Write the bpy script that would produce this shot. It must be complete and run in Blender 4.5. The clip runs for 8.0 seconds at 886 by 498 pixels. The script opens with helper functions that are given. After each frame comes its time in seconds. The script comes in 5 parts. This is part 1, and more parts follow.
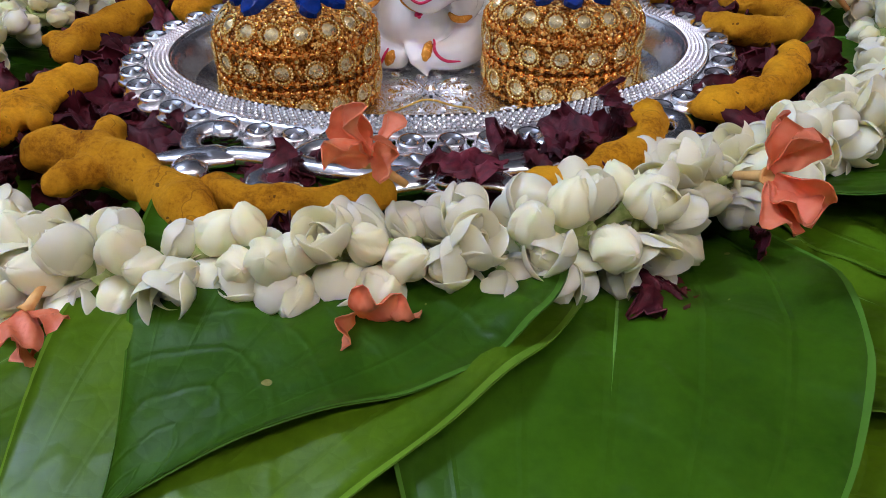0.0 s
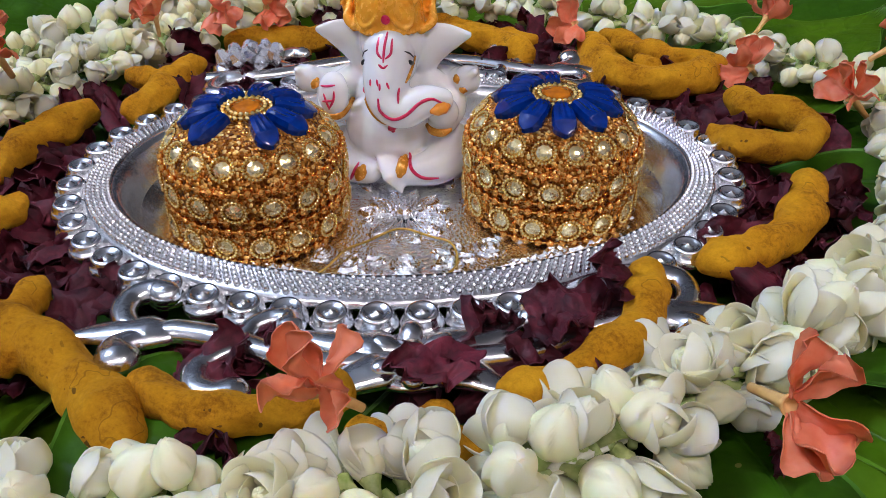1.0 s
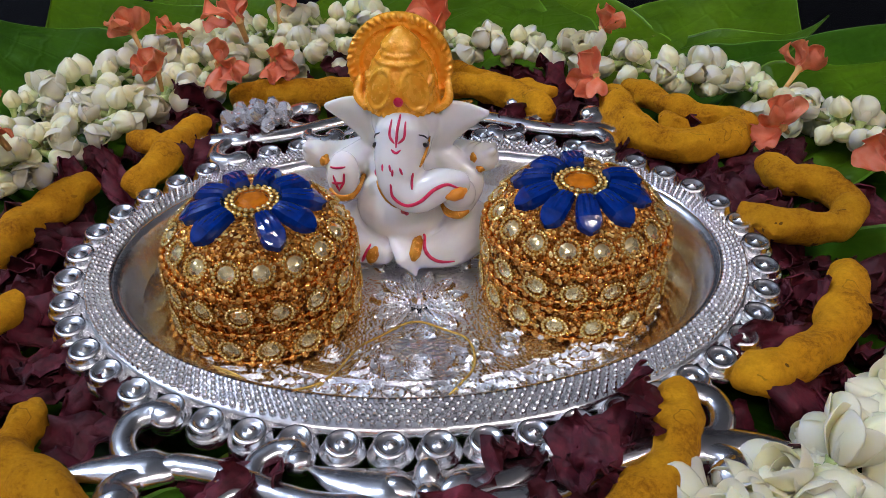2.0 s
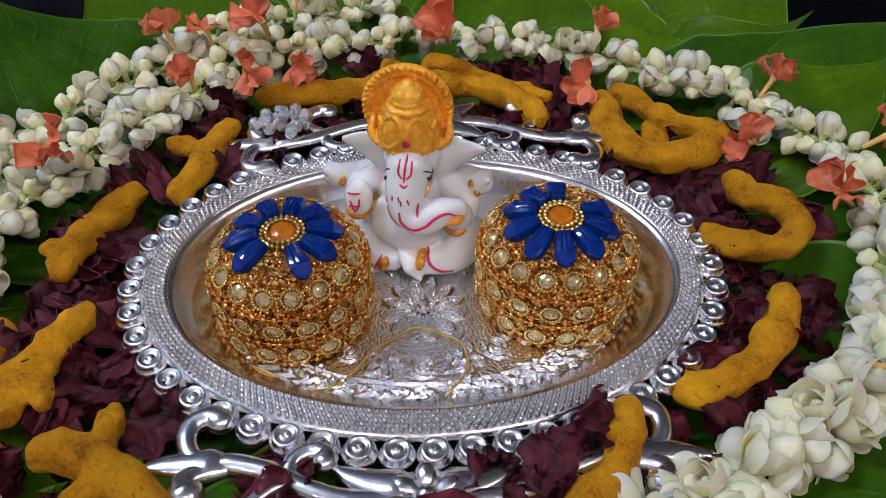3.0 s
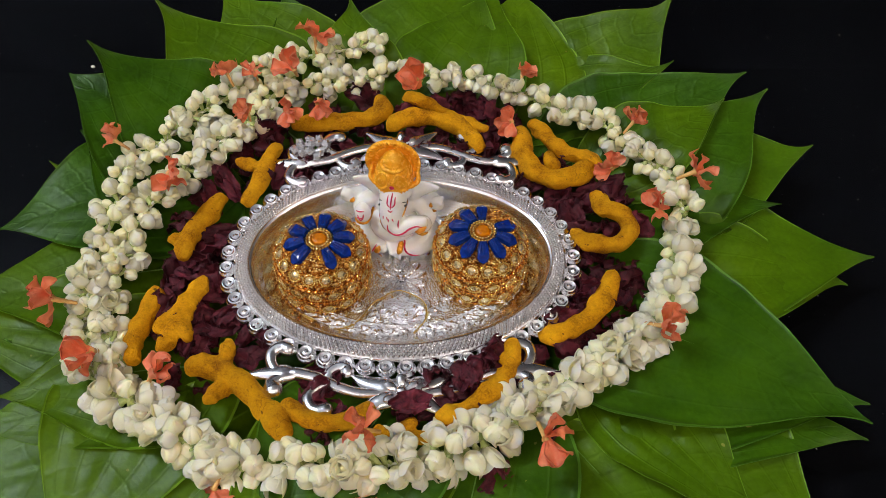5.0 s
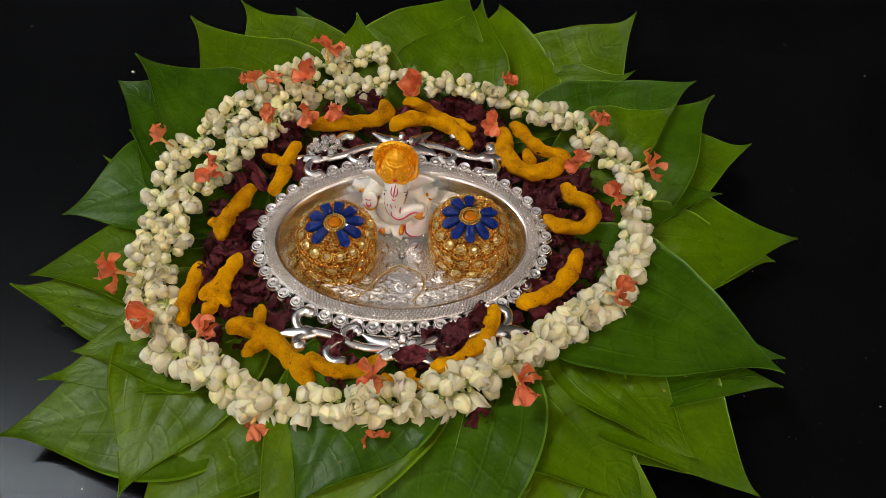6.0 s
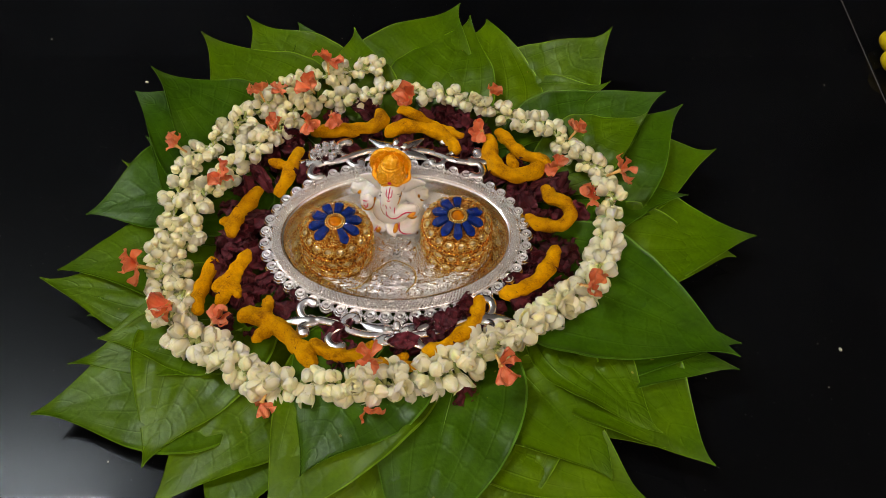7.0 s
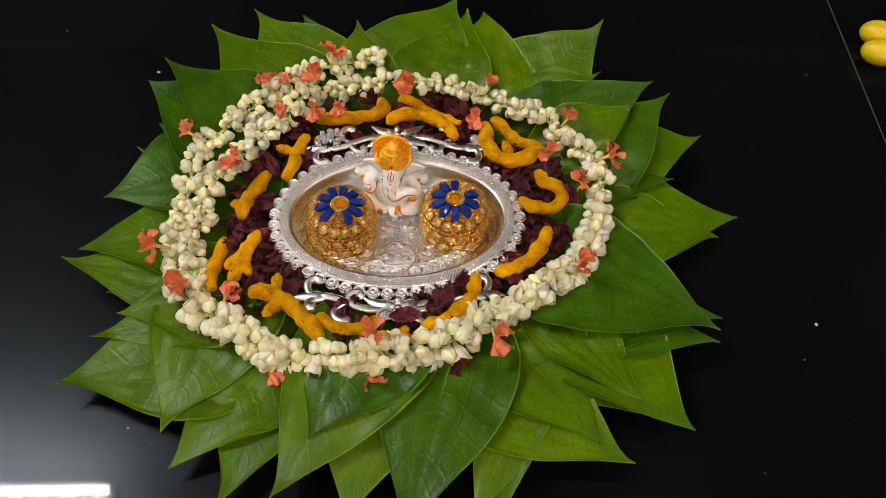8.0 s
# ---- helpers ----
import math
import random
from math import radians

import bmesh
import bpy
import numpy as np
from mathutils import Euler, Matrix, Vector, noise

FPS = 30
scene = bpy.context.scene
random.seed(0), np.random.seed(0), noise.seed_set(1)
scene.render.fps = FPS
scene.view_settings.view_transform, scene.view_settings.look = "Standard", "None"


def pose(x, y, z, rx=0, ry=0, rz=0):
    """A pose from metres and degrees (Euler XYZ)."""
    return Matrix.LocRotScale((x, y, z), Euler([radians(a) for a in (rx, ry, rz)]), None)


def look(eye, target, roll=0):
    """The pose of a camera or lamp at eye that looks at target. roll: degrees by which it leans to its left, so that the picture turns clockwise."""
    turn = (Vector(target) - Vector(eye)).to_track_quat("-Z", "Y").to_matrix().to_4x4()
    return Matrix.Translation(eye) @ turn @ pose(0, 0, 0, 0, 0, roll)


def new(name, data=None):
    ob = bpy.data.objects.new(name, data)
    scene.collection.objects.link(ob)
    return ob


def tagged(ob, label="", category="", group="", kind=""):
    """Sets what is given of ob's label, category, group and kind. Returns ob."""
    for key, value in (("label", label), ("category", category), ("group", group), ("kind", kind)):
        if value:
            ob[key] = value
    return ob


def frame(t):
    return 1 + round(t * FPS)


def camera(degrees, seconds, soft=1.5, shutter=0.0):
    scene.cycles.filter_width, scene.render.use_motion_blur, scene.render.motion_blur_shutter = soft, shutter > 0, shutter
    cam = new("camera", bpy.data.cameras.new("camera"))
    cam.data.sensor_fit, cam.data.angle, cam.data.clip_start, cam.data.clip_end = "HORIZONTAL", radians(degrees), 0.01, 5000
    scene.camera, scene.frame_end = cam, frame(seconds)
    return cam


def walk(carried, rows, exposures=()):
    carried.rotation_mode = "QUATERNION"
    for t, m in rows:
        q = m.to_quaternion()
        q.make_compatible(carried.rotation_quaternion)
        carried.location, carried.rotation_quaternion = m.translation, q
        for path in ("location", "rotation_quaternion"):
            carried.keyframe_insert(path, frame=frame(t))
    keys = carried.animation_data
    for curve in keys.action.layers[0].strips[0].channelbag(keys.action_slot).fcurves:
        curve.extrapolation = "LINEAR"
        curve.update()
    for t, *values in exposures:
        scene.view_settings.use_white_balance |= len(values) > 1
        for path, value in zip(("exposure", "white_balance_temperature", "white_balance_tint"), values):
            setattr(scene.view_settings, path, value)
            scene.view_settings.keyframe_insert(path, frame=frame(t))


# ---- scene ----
from mathutils import bvhtree

cam = camera(56.6, 8.0, 0.6)
PATH = [
    (0, (0.028, -0.229, 0.127), (-0.159, 1.392, -1.03), -0.5),
    (0.5, (0.026, -0.205, 0.136), (-0.155, 1.404, -1.037), 0.0),
    (1, (0.028, -0.186, 0.145), (-0.141, 1.426, -1.027), 0.2),
    (1.5, (0.023, -0.173, 0.149), (-0.15, 1.445, -1.014), 0.1),
    (2, (0.024, -0.16, 0.162), (-0.169, 1.411, -1.061), -0.5),
    (2.2, (0.023, -0.156, 0.171), (-0.167, 1.38, -1.095), -0.2),
    (3.3, (0.029, -0.163, 0.232), (-0.174, 1.144, -1.269), -0.8),
    (3.5, (0.029, -0.164, 0.245), (-0.156, 1.104, -1.29), -0.1),
    (4, (0.033, -0.178, 0.279), (-0.12, 1.037, -1.302), 1.0),
    (4.2, (0.037, -0.184, 0.297), (-0.119, 0.991, -1.314), 0.6),
    (5.3, (0.043, -0.234, 0.393), (-0.067, 0.875, -1.267), 2.6),
    (5.5, (0.044, -0.243, 0.405), (-0.065, 0.859, -1.261), 2.7),
    (6, (0.048, -0.265, 0.438), (-0.056, 0.817, -1.24), 2.7),
    (6.5, (0.05, -0.283, 0.461), (-0.046, 0.796, -1.221), 3.0),
    (7, (0.054, -0.292, 0.478), (-0.039, 0.789, -1.202), 3.1),
    (7.5, (0.058, -0.302, 0.491), (-0.027, 0.779, -1.189), 3.4),
    (8, (0.057, -0.315, 0.501), (-0.032, 0.748, -1.19), 3.2),
]
EXPOSURES = [(0, -1.20, 6050, 27), (0.5, -1.10, 6050, 27), (1.0, -1.18, 6050, 25), (1.5, -1.30, 6150, 25), (2.2, -1.44, 6200, 25), (4.2, -1.44, 6350, 26), (5.4, -1.24, 7900, 21), (6.0, -1.42, 8600, 21), (7.5, -1.26, 8600, 21), (8, -1.14, 8500, 21)]
walk(cam, [(t, look(eye, target, roll)) for t, eye, target, roll in PATH], EXPOSURES)

# ---- world and light ----
TAU = 2 * math.pi
ROOM = pose(0, 0.2, 0, 0, 0, 9.4)
world = bpy.data.worlds.new("world")
scene.world = world
world.use_nodes = True
world.node_tree.nodes["Background"].inputs["Color"].default_value = (0.5, 0.6, 0.8, 1)
world.node_tree.nodes["Background"].inputs["Strength"].default_value = 0.02


# the ceiling tubes give all the light: one ahead to the left; three unseen, added to the south for fill and sparkle
TUBE, FILL_TUBES = (-1.80, 0.315, 2.625), [(0.9, -1.3), (2.1, -0.75), (-0.7, -2.0)]
TUBE_GLOW, FILL_TUBE_GLOW = 1650.0, 400.0


# ---- mesh helpers ----
def make_mesh(name, V, F, smooth=True, slots=None):
    me = bpy.data.meshes.new(name)
    me.from_pydata([tuple(v) for v in V], [], [tuple(f) for f in F])
    if smooth:
        me.polygons.foreach_set("use_smooth", [True] * len(me.polygons))
    if slots is not None:
        me.polygons.foreach_set("material_index", slots)
    me.update()
    return me


def grid(P, wrap_u=False, wrap_v=False, flip=False):
    """Faces over a (n, m, 3) grid of points."""
    P = np.asarray(P, float)
    n, m = P.shape[:2]
    F = []
    for i in range(n if wrap_u else n - 1):
        for j in range(m if wrap_v else m - 1):
            a, b = i * m + j, i * m + (j + 1) % m
            c, d = ((i + 1) % n) * m + (j + 1) % m, ((i + 1) % n) * m + j
            F.append((a, d, c, b) if flip else (a, b, c, d))
    return P.reshape(-1, 3), F


def merge(*parts):
    V, F, k = [], [], 0
    for v, f in parts:
        V.append(np.asarray(v, float))
        F += [tuple(i + k for i in q) for q in f]
        k += len(v)
    return np.concatenate(V), F


def moved(vf, m):
    R, t = np.array(m.to_3x3()), np.array(m.translation)
    return np.asarray(vf[0]) @ R.T + t, vf[1]


def scaled(vf, s):
    return np.asarray(vf[0]) * np.asarray(s), vf[1]


def normals(P):
    du, dv = np.gradient(P, axis=0), np.gradient(P, axis=1)
    n = np.cross(du, dv)
    return n / np.maximum(np.linalg.norm(n, axis=2, keepdims=True), 1e-12)


def shell(P, t):
    """A sheet of points made into a closed leaf of thickness t."""
    n, m = P.shape[:2]
    N = normals(P)
    top, low = P + N * t / 2, P - N * t / 2
    V, F = merge(grid(top), grid(low, flip=True))
    k = n * m
    rim = [(i, 0) for i in range(n)] + [(n - 1, j) for j in range(1, m)] + [(i, m - 1) for i in range(n - 2, -1, -1)] + [(0, j) for j in range(m - 2, 0, -1)]
    ids = [i * m + j for i, j in rim]
    for a, b in zip(ids, ids[1:] + ids[:1]):
        F.append((b, a, a + k, b + k))
    return V, F


def lathe(profile, n):
    th = np.arange(n) / n * TAU
    P = np.array([[(r * math.cos(a), r * math.sin(a), z) for a in th] for r, z in profile])
    return grid(P, wrap_v=True, flip=False)


def ball(r=1.0, n=12, rings=8):
    prof = [(max(r * math.sin(math.pi * i / rings), 1e-5 * r), -r * math.cos(math.pi * i / rings)) for i in range(rings + 1)]
    return lathe(prof, n)


def spline(points, steps):
    """Catmull-Rom through the points."""
    p = np.asarray(points, float)
    p = np.concatenate([[2 * p[0] - p[1]], p, [2 * p[-1] - p[-2]]])
    out = []
    for i in range(1, len(p) - 2):
        for k in range(steps):
            t = k / steps
            a, b, c, d = p[i - 1:i + 3]
            out.append(0.5 * (2 * b + (c - a) * t + (2 * a - 5 * b + 4 * c - d) * t * t + (3 * b - a - 3 * c + d) * t ** 3))
    out.append(p[-2])
    return np.array(out)


def sweep(path, radii, n=12, flat=1.0, round_ends=True):
    """A tube along a dense path; radii for each point; flat squeezes it in its own up direction."""
    path, radii = np.asarray(path, float), np.asarray(radii, float)
    d = np.gradient(path, axis=0)
    d /= np.linalg.norm(d, axis=1, keepdims=True) + 1e-12
    if round_ends:
        ks = (0.0, 0.45, 0.8)
        head = [(path[0] - d[0] * radii[0] * math.sqrt(1 - k * k) * 0.9, max(radii[0] * k, 1e-6), d[0]) for k in ks]
        tail = [(path[-1] + d[-1] * radii[-1] * math.sqrt(1 - k * k) * 0.9, max(radii[-1] * k, 1e-6), d[-1]) for k in ks[::-1]]
        path = np.array([h[0] for h in head] + list(path) + [h[0] for h in tail])
        radii = np.array([h[1] for h in head] + list(radii) + [h[1] for h in tail])
        d = np.array([h[2] for h in head] + list(d) + [h[2] for h in tail])
    up = np.array((0.0, 0.0, 1.0)) if abs(d[0][2]) < 0.9 else np.array((0.0, 1.0, 0.0))
    P = []
    for p, r, t in zip(path, radii, d):
        side = np.cross(t, up)
        side /= np.linalg.norm(side) + 1e-12
        v = np.cross(side, t)
        up = v
        P.append([p + r * (math.cos(a) * side + flat * math.sin(a) * v) for a in np.arange(n) / n * TAU])
    return grid(np.array(P), wrap_v=True, flip=True)


def ring_tube(R, r, z, n=32, k=6):
    th, ph = np.arange(n) / n * TAU, np.arange(k) / k * TAU
    P = np.array([[((R + r * math.cos(b)) * math.cos(a), (R + r * math.cos(b)) * math.sin(a), z + r * math.sin(b)) for b in ph] for a in th])
    return grid(P, True, True)


def part(name, me, material, parent, label="", m=None):
    ob = new(name, me)
    if material is not None and not me.materials:
        for q in (material if isinstance(material, (list, tuple)) else [material]):
            me.materials.append(q)
    ob.parent = parent
    if m is not None:
        ob.matrix_basis = m
    return tagged(ob, label) if label else ob


def thing(name, label, category, m=None, me=None, material=None, group="", kind=""):
    ob = new(name, me)
    if me is not None and material is not None and not me.materials:
        for q in (material if isinstance(material, (list, tuple)) else [material]):
            me.materials.append(q)
    if m is not None:
        ob.matrix_basis = m
    return tagged(ob, label, category, group, kind)


def lumps(V, size, amount, seed=0.0):
    """Push points about by smooth noise."""
    out = np.array(V, float)
    for i, v in enumerate(out):
        q = Vector(v) / size + Vector((seed, seed * 1.7, -seed))
        out[i] += np.array(noise.noise_vector(q)) * amount
    return out


# ---- materials ----
def base_mat(name, rough=0.5, metal=0.0):
    ma = bpy.data.materials.new(name)
    ma.use_nodes = True
    nt = ma.node_tree
    b = nt.nodes["Principled BSDF"]
    b.inputs["Roughness"].default_value = rough
    b.inputs["Metallic"].default_value = metal
    return ma, nt, b


def node(nt, kind, **kw):
    n = nt.nodes.new(kind)
    for k, v in kw.items():
        n.inputs[k.replace("_", " ")].default_value = v
    return n


def noise_of(nt, coord, scale, detail=4.0, rough=0.55):
    n = node(nt, "ShaderNodeTexNoise", Scale=scale, Detail=detail, Roughness=rough)
    nt.links.new(coord, n.inputs["Vector"])
    return n.outputs["Fac"]


def ramp(nt, fac, stops):
    r = nt.nodes.new("ShaderNodeValToRGB")
    els = r.color_ramp.elements
    while len(els) < len(stops):
        els.new(0.5)
    for e, (p, c) in zip(els, stops):
        e.position = p
        e.color = (*c, 1) if len(c) == 3 else c
    nt.links.new(fac, r.inputs["Fac"])
    return r.outputs["Color"]


def math_of(nt, op, a, b=None, c=None):
    n = nt.nodes.new("ShaderNodeMath")
    n.operation = op
    for i, v in enumerate((a, b, c)):
        if v is None:
            continue
        if isinstance(v, (int, float)):
            n.inputs[i].default_value = v
        else:
            nt.links.new(v, n.inputs[i])
    return n.outputs[0]


def mix_of(nt, fac, a, b, blend="MIX"):
    n = nt.nodes.new("ShaderNodeMix")
    n.data_type, n.blend_type = "RGBA", blend
    for sock, v in ((n.inputs[0], fac), (n.inputs[6], a), (n.inputs[7], b)):
        if isinstance(v, (int, float)):
            sock.default_value = v
        elif isinstance(v, tuple):
            sock.default_value = (*v, 1)
        else:
            nt.links.new(v, sock)
    return n.outputs[2]


def bump_to(nt, b, height, strength, distance):
    n = node(nt, "ShaderNodeBump", Strength=strength, Distance=distance)
    nt.links.new(height, n.inputs["Height"])
    nt.links.new(n.outputs["Normal"], b.inputs["Normal"])
    return n


def rough_from(nt, b, fac, lo, hi):
    r = nt.nodes.new("ShaderNodeMapRange")
    r.inputs["To Min"].default_value, r.inputs["To Max"].default_value = lo, hi
    nt.links.new(fac, r.inputs["Value"])
    nt.links.new(r.outputs["Result"], b.inputs["Roughness"])


def coords(nt, which="Object"):
    return nt.nodes.new("ShaderNodeTexCoord").outputs[which]


def random_of(nt):
    return nt.nodes.new("ShaderNodeObjectInfo").outputs["Random"]


def mottled(name, c1, c2, scale, rough, metal=0.0, bump=0.2, dist=0.0005, fine=4.0, vary=0.0, sss=0.0, thin=0.0):
    """Two tones at one scale, fine grain and relief at another."""
    ma, nt, b = base_mat(name, rough, metal)
    co = coords(nt)
    big, small = noise_of(nt, co, scale, 3), noise_of(nt, co, scale * fine, 5)
    both = math_of(nt, "ADD", math_of(nt, "MULTIPLY", big, 0.65), math_of(nt, "MULTIPLY", small, 0.35))
    col = ramp(nt, both, [(0.34, c1), (0.66, c2)])
    if vary:
        hs = nt.nodes.new("ShaderNodeHueSaturation")
        nt.links.new(col, hs.inputs["Color"])
        nt.links.new(math_of(nt, "ADD", 1 - vary, math_of(nt, "MULTIPLY", random_of(nt), 2 * vary)), hs.inputs["Value"])
        col = hs.outputs["Color"]
    nt.links.new(col, b.inputs["Base Color"])
    rough_from(nt, b, small, max(rough - 0.12, 0.02), min(rough + 0.12, 1))
    bn = bump_to(nt, b, both, bump, dist)
    if sss:
        b.inputs["Subsurface Weight"].default_value = sss
        b.inputs["Subsurface Radius"].default_value = (0.005, 0.004, 0.002)
        b.inputs["Subsurface Scale"].default_value = 0.5
    if thin:
        tr = nt.nodes.new("ShaderNodeBsdfTranslucent")
        nt.links.new(col, tr.inputs["Color"])
        nt.links.new(bn.outputs["Normal"], tr.inputs["Normal"])
        mx = nt.nodes.new("ShaderNodeMixShader")
        mx.inputs[0].default_value = thin
        nt.links.new(b.outputs[0], mx.inputs[1])
        nt.links.new(tr.outputs[0], mx.inputs[2])
        nt.links.new(mx.outputs[0], nt.nodes["Material Output"].inputs["Surface"])
    return ma


def leaf_mat(name, dark, light):
    """Betel leaf: veins run from stalk to tip along the blade's own coordinates."""
    ma, nt, b = base_mat(name, 0.34)
    uv = coords(nt, "UV")
    sep = nt.nodes.new("ShaderNodeSeparateXYZ")
    nt.links.new(uv, sep.inputs[0])
    q, s = sep.outputs[0], sep.outputs[1]
    co = coords(nt)
    wob = math_of(nt, "MULTIPLY", math_of(nt, "SUBTRACT", noise_of(nt, co, 30, 2), 0.5), 0.05)
    aq = math_of(nt, "ABSOLUTE", math_of(nt, "ADD", math_of(nt, "SUBTRACT", math_of(nt, "MULTIPLY", q, 2.0), 1.0), wob))
    veins = None
    for at, width in ((0.0, 0.03), (0.37, 0.026), (0.70, 0.022)):
        d = math_of(nt, "SUBTRACT", 1.0, math_of(nt, "MINIMUM", math_of(nt, "DIVIDE", math_of(nt, "ABSOLUTE", math_of(nt, "SUBTRACT", aq, at)), width), 1.0))
        veins = d if veins is None else math_of(nt, "MAXIMUM", veins, d)
    away = math_of(nt, "MINIMUM", math_of(nt, "MAXIMUM", math_of(nt, "MULTIPLY", math_of(nt, "SUBTRACT", 0.80, s), 1.7), 0.0), 1.0)
    veins = math_of(nt, "MULTIPLY", veins, away)
    margin = math_of(nt, "GREATER_THAN", aq, 0.972)
    wave = math_of(nt, "SINE", math_of(nt, "ADD", math_of(nt, "MULTIPLY", s, 75.0), math_of(nt, "ADD", math_of(nt, "MULTIPLY", aq, -9.0), math_of(nt, "MULTIPLY", noise_of(nt, co, 60, 3), 6.0))))
    cross = math_of(nt, "POWER", math_of(nt, "ADD", math_of(nt, "MULTIPLY", wave, 0.5), 0.5), 14.0)
    net = nt.nodes.new("ShaderNodeTexVoronoi")
    net.feature = "DISTANCE_TO_EDGE"
    net.inputs["Scale"].default_value = 260
    nt.links.new(co, net.inputs["Vector"])
    big, small = noise_of(nt, co, 34, 3), noise_of(nt, co, 420, 4)
    tone = math_of(nt, "ADD", math_of(nt, "MULTIPLY", big, 0.7), math_of(nt, "MULTIPLY", small, 0.3))
    col = ramp(nt, tone, [(0.34, dark), (0.68, light)])
    pale = tuple(min(1, c * 1.5 + 0.006) for c in light)
    col = mix_of(nt, math_of(nt, "MULTIPLY", veins, 0.07), col, pale)
    col = mix_of(nt, math_of(nt, "MULTIPLY", cross, 0.02), col, pale)
    col = mix_of(nt, math_of(nt, "MULTIPLY", margin, 0.6), col, tuple(min(1, c * 2.2 + 0.02) for c in light))
    hs = nt.nodes.new("ShaderNodeHueSaturation")
    nt.links.new(col, hs.inputs["Color"])
    rnd = random_of(nt)
    nt.links.new(math_of(nt, "ADD", 0.86, math_of(nt, "MULTIPLY", rnd, 0.28)), hs.inputs["Value"])
    nt.links.new(math_of(nt, "ADD", 0.492, math_of(nt, "MULTIPLY", rnd, -0.012)), hs.inputs["Hue"])
    specks = math_of(nt, "GREATER_THAN", noise_of(nt, co, 170, 1), 0.79)
    col = mix_of(nt, math_of(nt, "MULTIPLY", specks, 0.5), hs.outputs["Color"], (0.30, 0.24, 0.08))
    nt.links.new(col, b.inputs["Base Color"])
    rough_from(nt, b, tone, 0.28, 0.46)
    h = math_of(nt, "ADD", math_of(nt, "MULTIPLY", veins, -0.38), math_of(nt, "ADD", math_of(nt, "ADD", math_of(nt, "MULTIPLY", cross, -0.18), math_of(nt, "MULTIPLY", math_of(nt, "MULTIPLY", wave, math_of(nt, "SUBTRACT", noise_of(nt, co, 45, 2), 0.35)), 0.30)), math_of(nt, "ADD", math_of(nt, "MULTIPLY", net.outputs["Distance"], 0.2), math_of(nt, "MULTIPLY", big, 0.8))))
    bump_to(nt, b, h, 0.5, 0.0012)
    b.inputs["Specular IOR Level"].default_value = 0.13
    return ma


def granite_mat():
    ma, nt, b = base_mat("black_granite", 0.3)
    co = coords(nt)
    n1, n2 = noise_of(nt, co, 5, 4), noise_of(nt, co, 900, 2)
    col = ramp(nt, math_of(nt, "ADD", math_of(nt, "MULTIPLY", n1, 0.5), math_of(nt, "MULTIPLY", n2, 0.5)), [(0.35, (0.0012, 0.0014, 0.0018)), (0.7, (0.0028, 0.0032, 0.0040))])
    v = nt.nodes.new("ShaderNodeTexVoronoi")
    v.inputs["Scale"].default_value = 160
    nt.links.new(co, v.inputs["Vector"])
    dot = math_of(nt, "LESS_THAN", v.outputs["Distance"], 0.05)
    col = mix_of(nt, math_of(nt, "MULTIPLY", dot, 0.6), col, (0.16, 0.16, 0.17))
    nt.links.new(col, b.inputs["Base Color"])
    rough_from(nt, b, n1, 0.20, 0.27)
    b.inputs["Specular IOR Level"].default_value = 0.065
    b.inputs["Specular Tint"].default_value = (0.80, 0.92, 1.0, 1)
    b.inputs["Coat Weight"].default_value = 0.10
    b.inputs["Coat Roughness"].default_value = 0.03
    bump_to(nt, b, n2, 0.04, 0.0002)
    return ma


def silver_mat(name, rough, scale, strength, pebbles=0):
    ma, nt, b = base_mat(name, rough, 1.0)
    co = coords(nt)
    big, small = noise_of(nt, co, 60, 3), noise_of(nt, co, scale, 3)
    nt.links.new(ramp(nt, big, [(0.3, (0.88, 0.88, 0.89)), (0.7, (0.97, 0.97, 0.97))]), b.inputs["Base Color"])
    rough_from(nt, b, small, max(rough - 0.06, 0.03), rough + 0.1)
    if pebbles:
        v = nt.nodes.new("ShaderNodeTexVoronoi")
        v.inputs["Scale"].default_value = pebbles
        nt.links.new(co, v.inputs["Vector"])
        small = math_of(nt, "ADD", math_of(nt, "MULTIPLY", small, 0.4), math_of(nt, "MULTIPLY", v.outputs["Distance"], -0.9))
    bump_to(nt, b, small, strength, 0.0006)
    return ma


def glitter_mat():
    """Gold grit glued in a crust: every grain its own tilt and tone."""
    ma, nt, b = base_mat("gold_glitter", 0.38, 1.0)
    co = coords(nt)
    v = nt.nodes.new("ShaderNodeTexVoronoi")
    v.inputs["Scale"].default_value = 1100
    nt.links.new(co, v.inputs["Vector"])
    big = noise_of(nt, co, 120, 3)
    sep = nt.nodes.new("ShaderNodeSeparateColor")
    nt.links.new(v.outputs["Color"], sep.inputs[0])
    col = ramp(nt, sep.outputs[0], [(0.0, (0.08, 0.016, 0.002)), (0.4, (0.34, 0.11, 0.012)), (0.8, (0.72, 0.34, 0.06)), (1.0, (1.0, 0.74, 0.30))])
    col = mix_of(nt, math_of(nt, "MULTIPLY", big, 0.25), col, (0.50, 0.17, 0.02))
    nt.links.new(col, b.inputs["Base Color"])
    h = math_of(nt, "ADD", math_of(nt, "MULTIPLY", v.outputs["Distance"], -1.0), math_of(nt, "MULTIPLY", sep.outputs[1], 0.6))
    bump_to(nt, b, h, 0.9, 0.0009)
    return ma


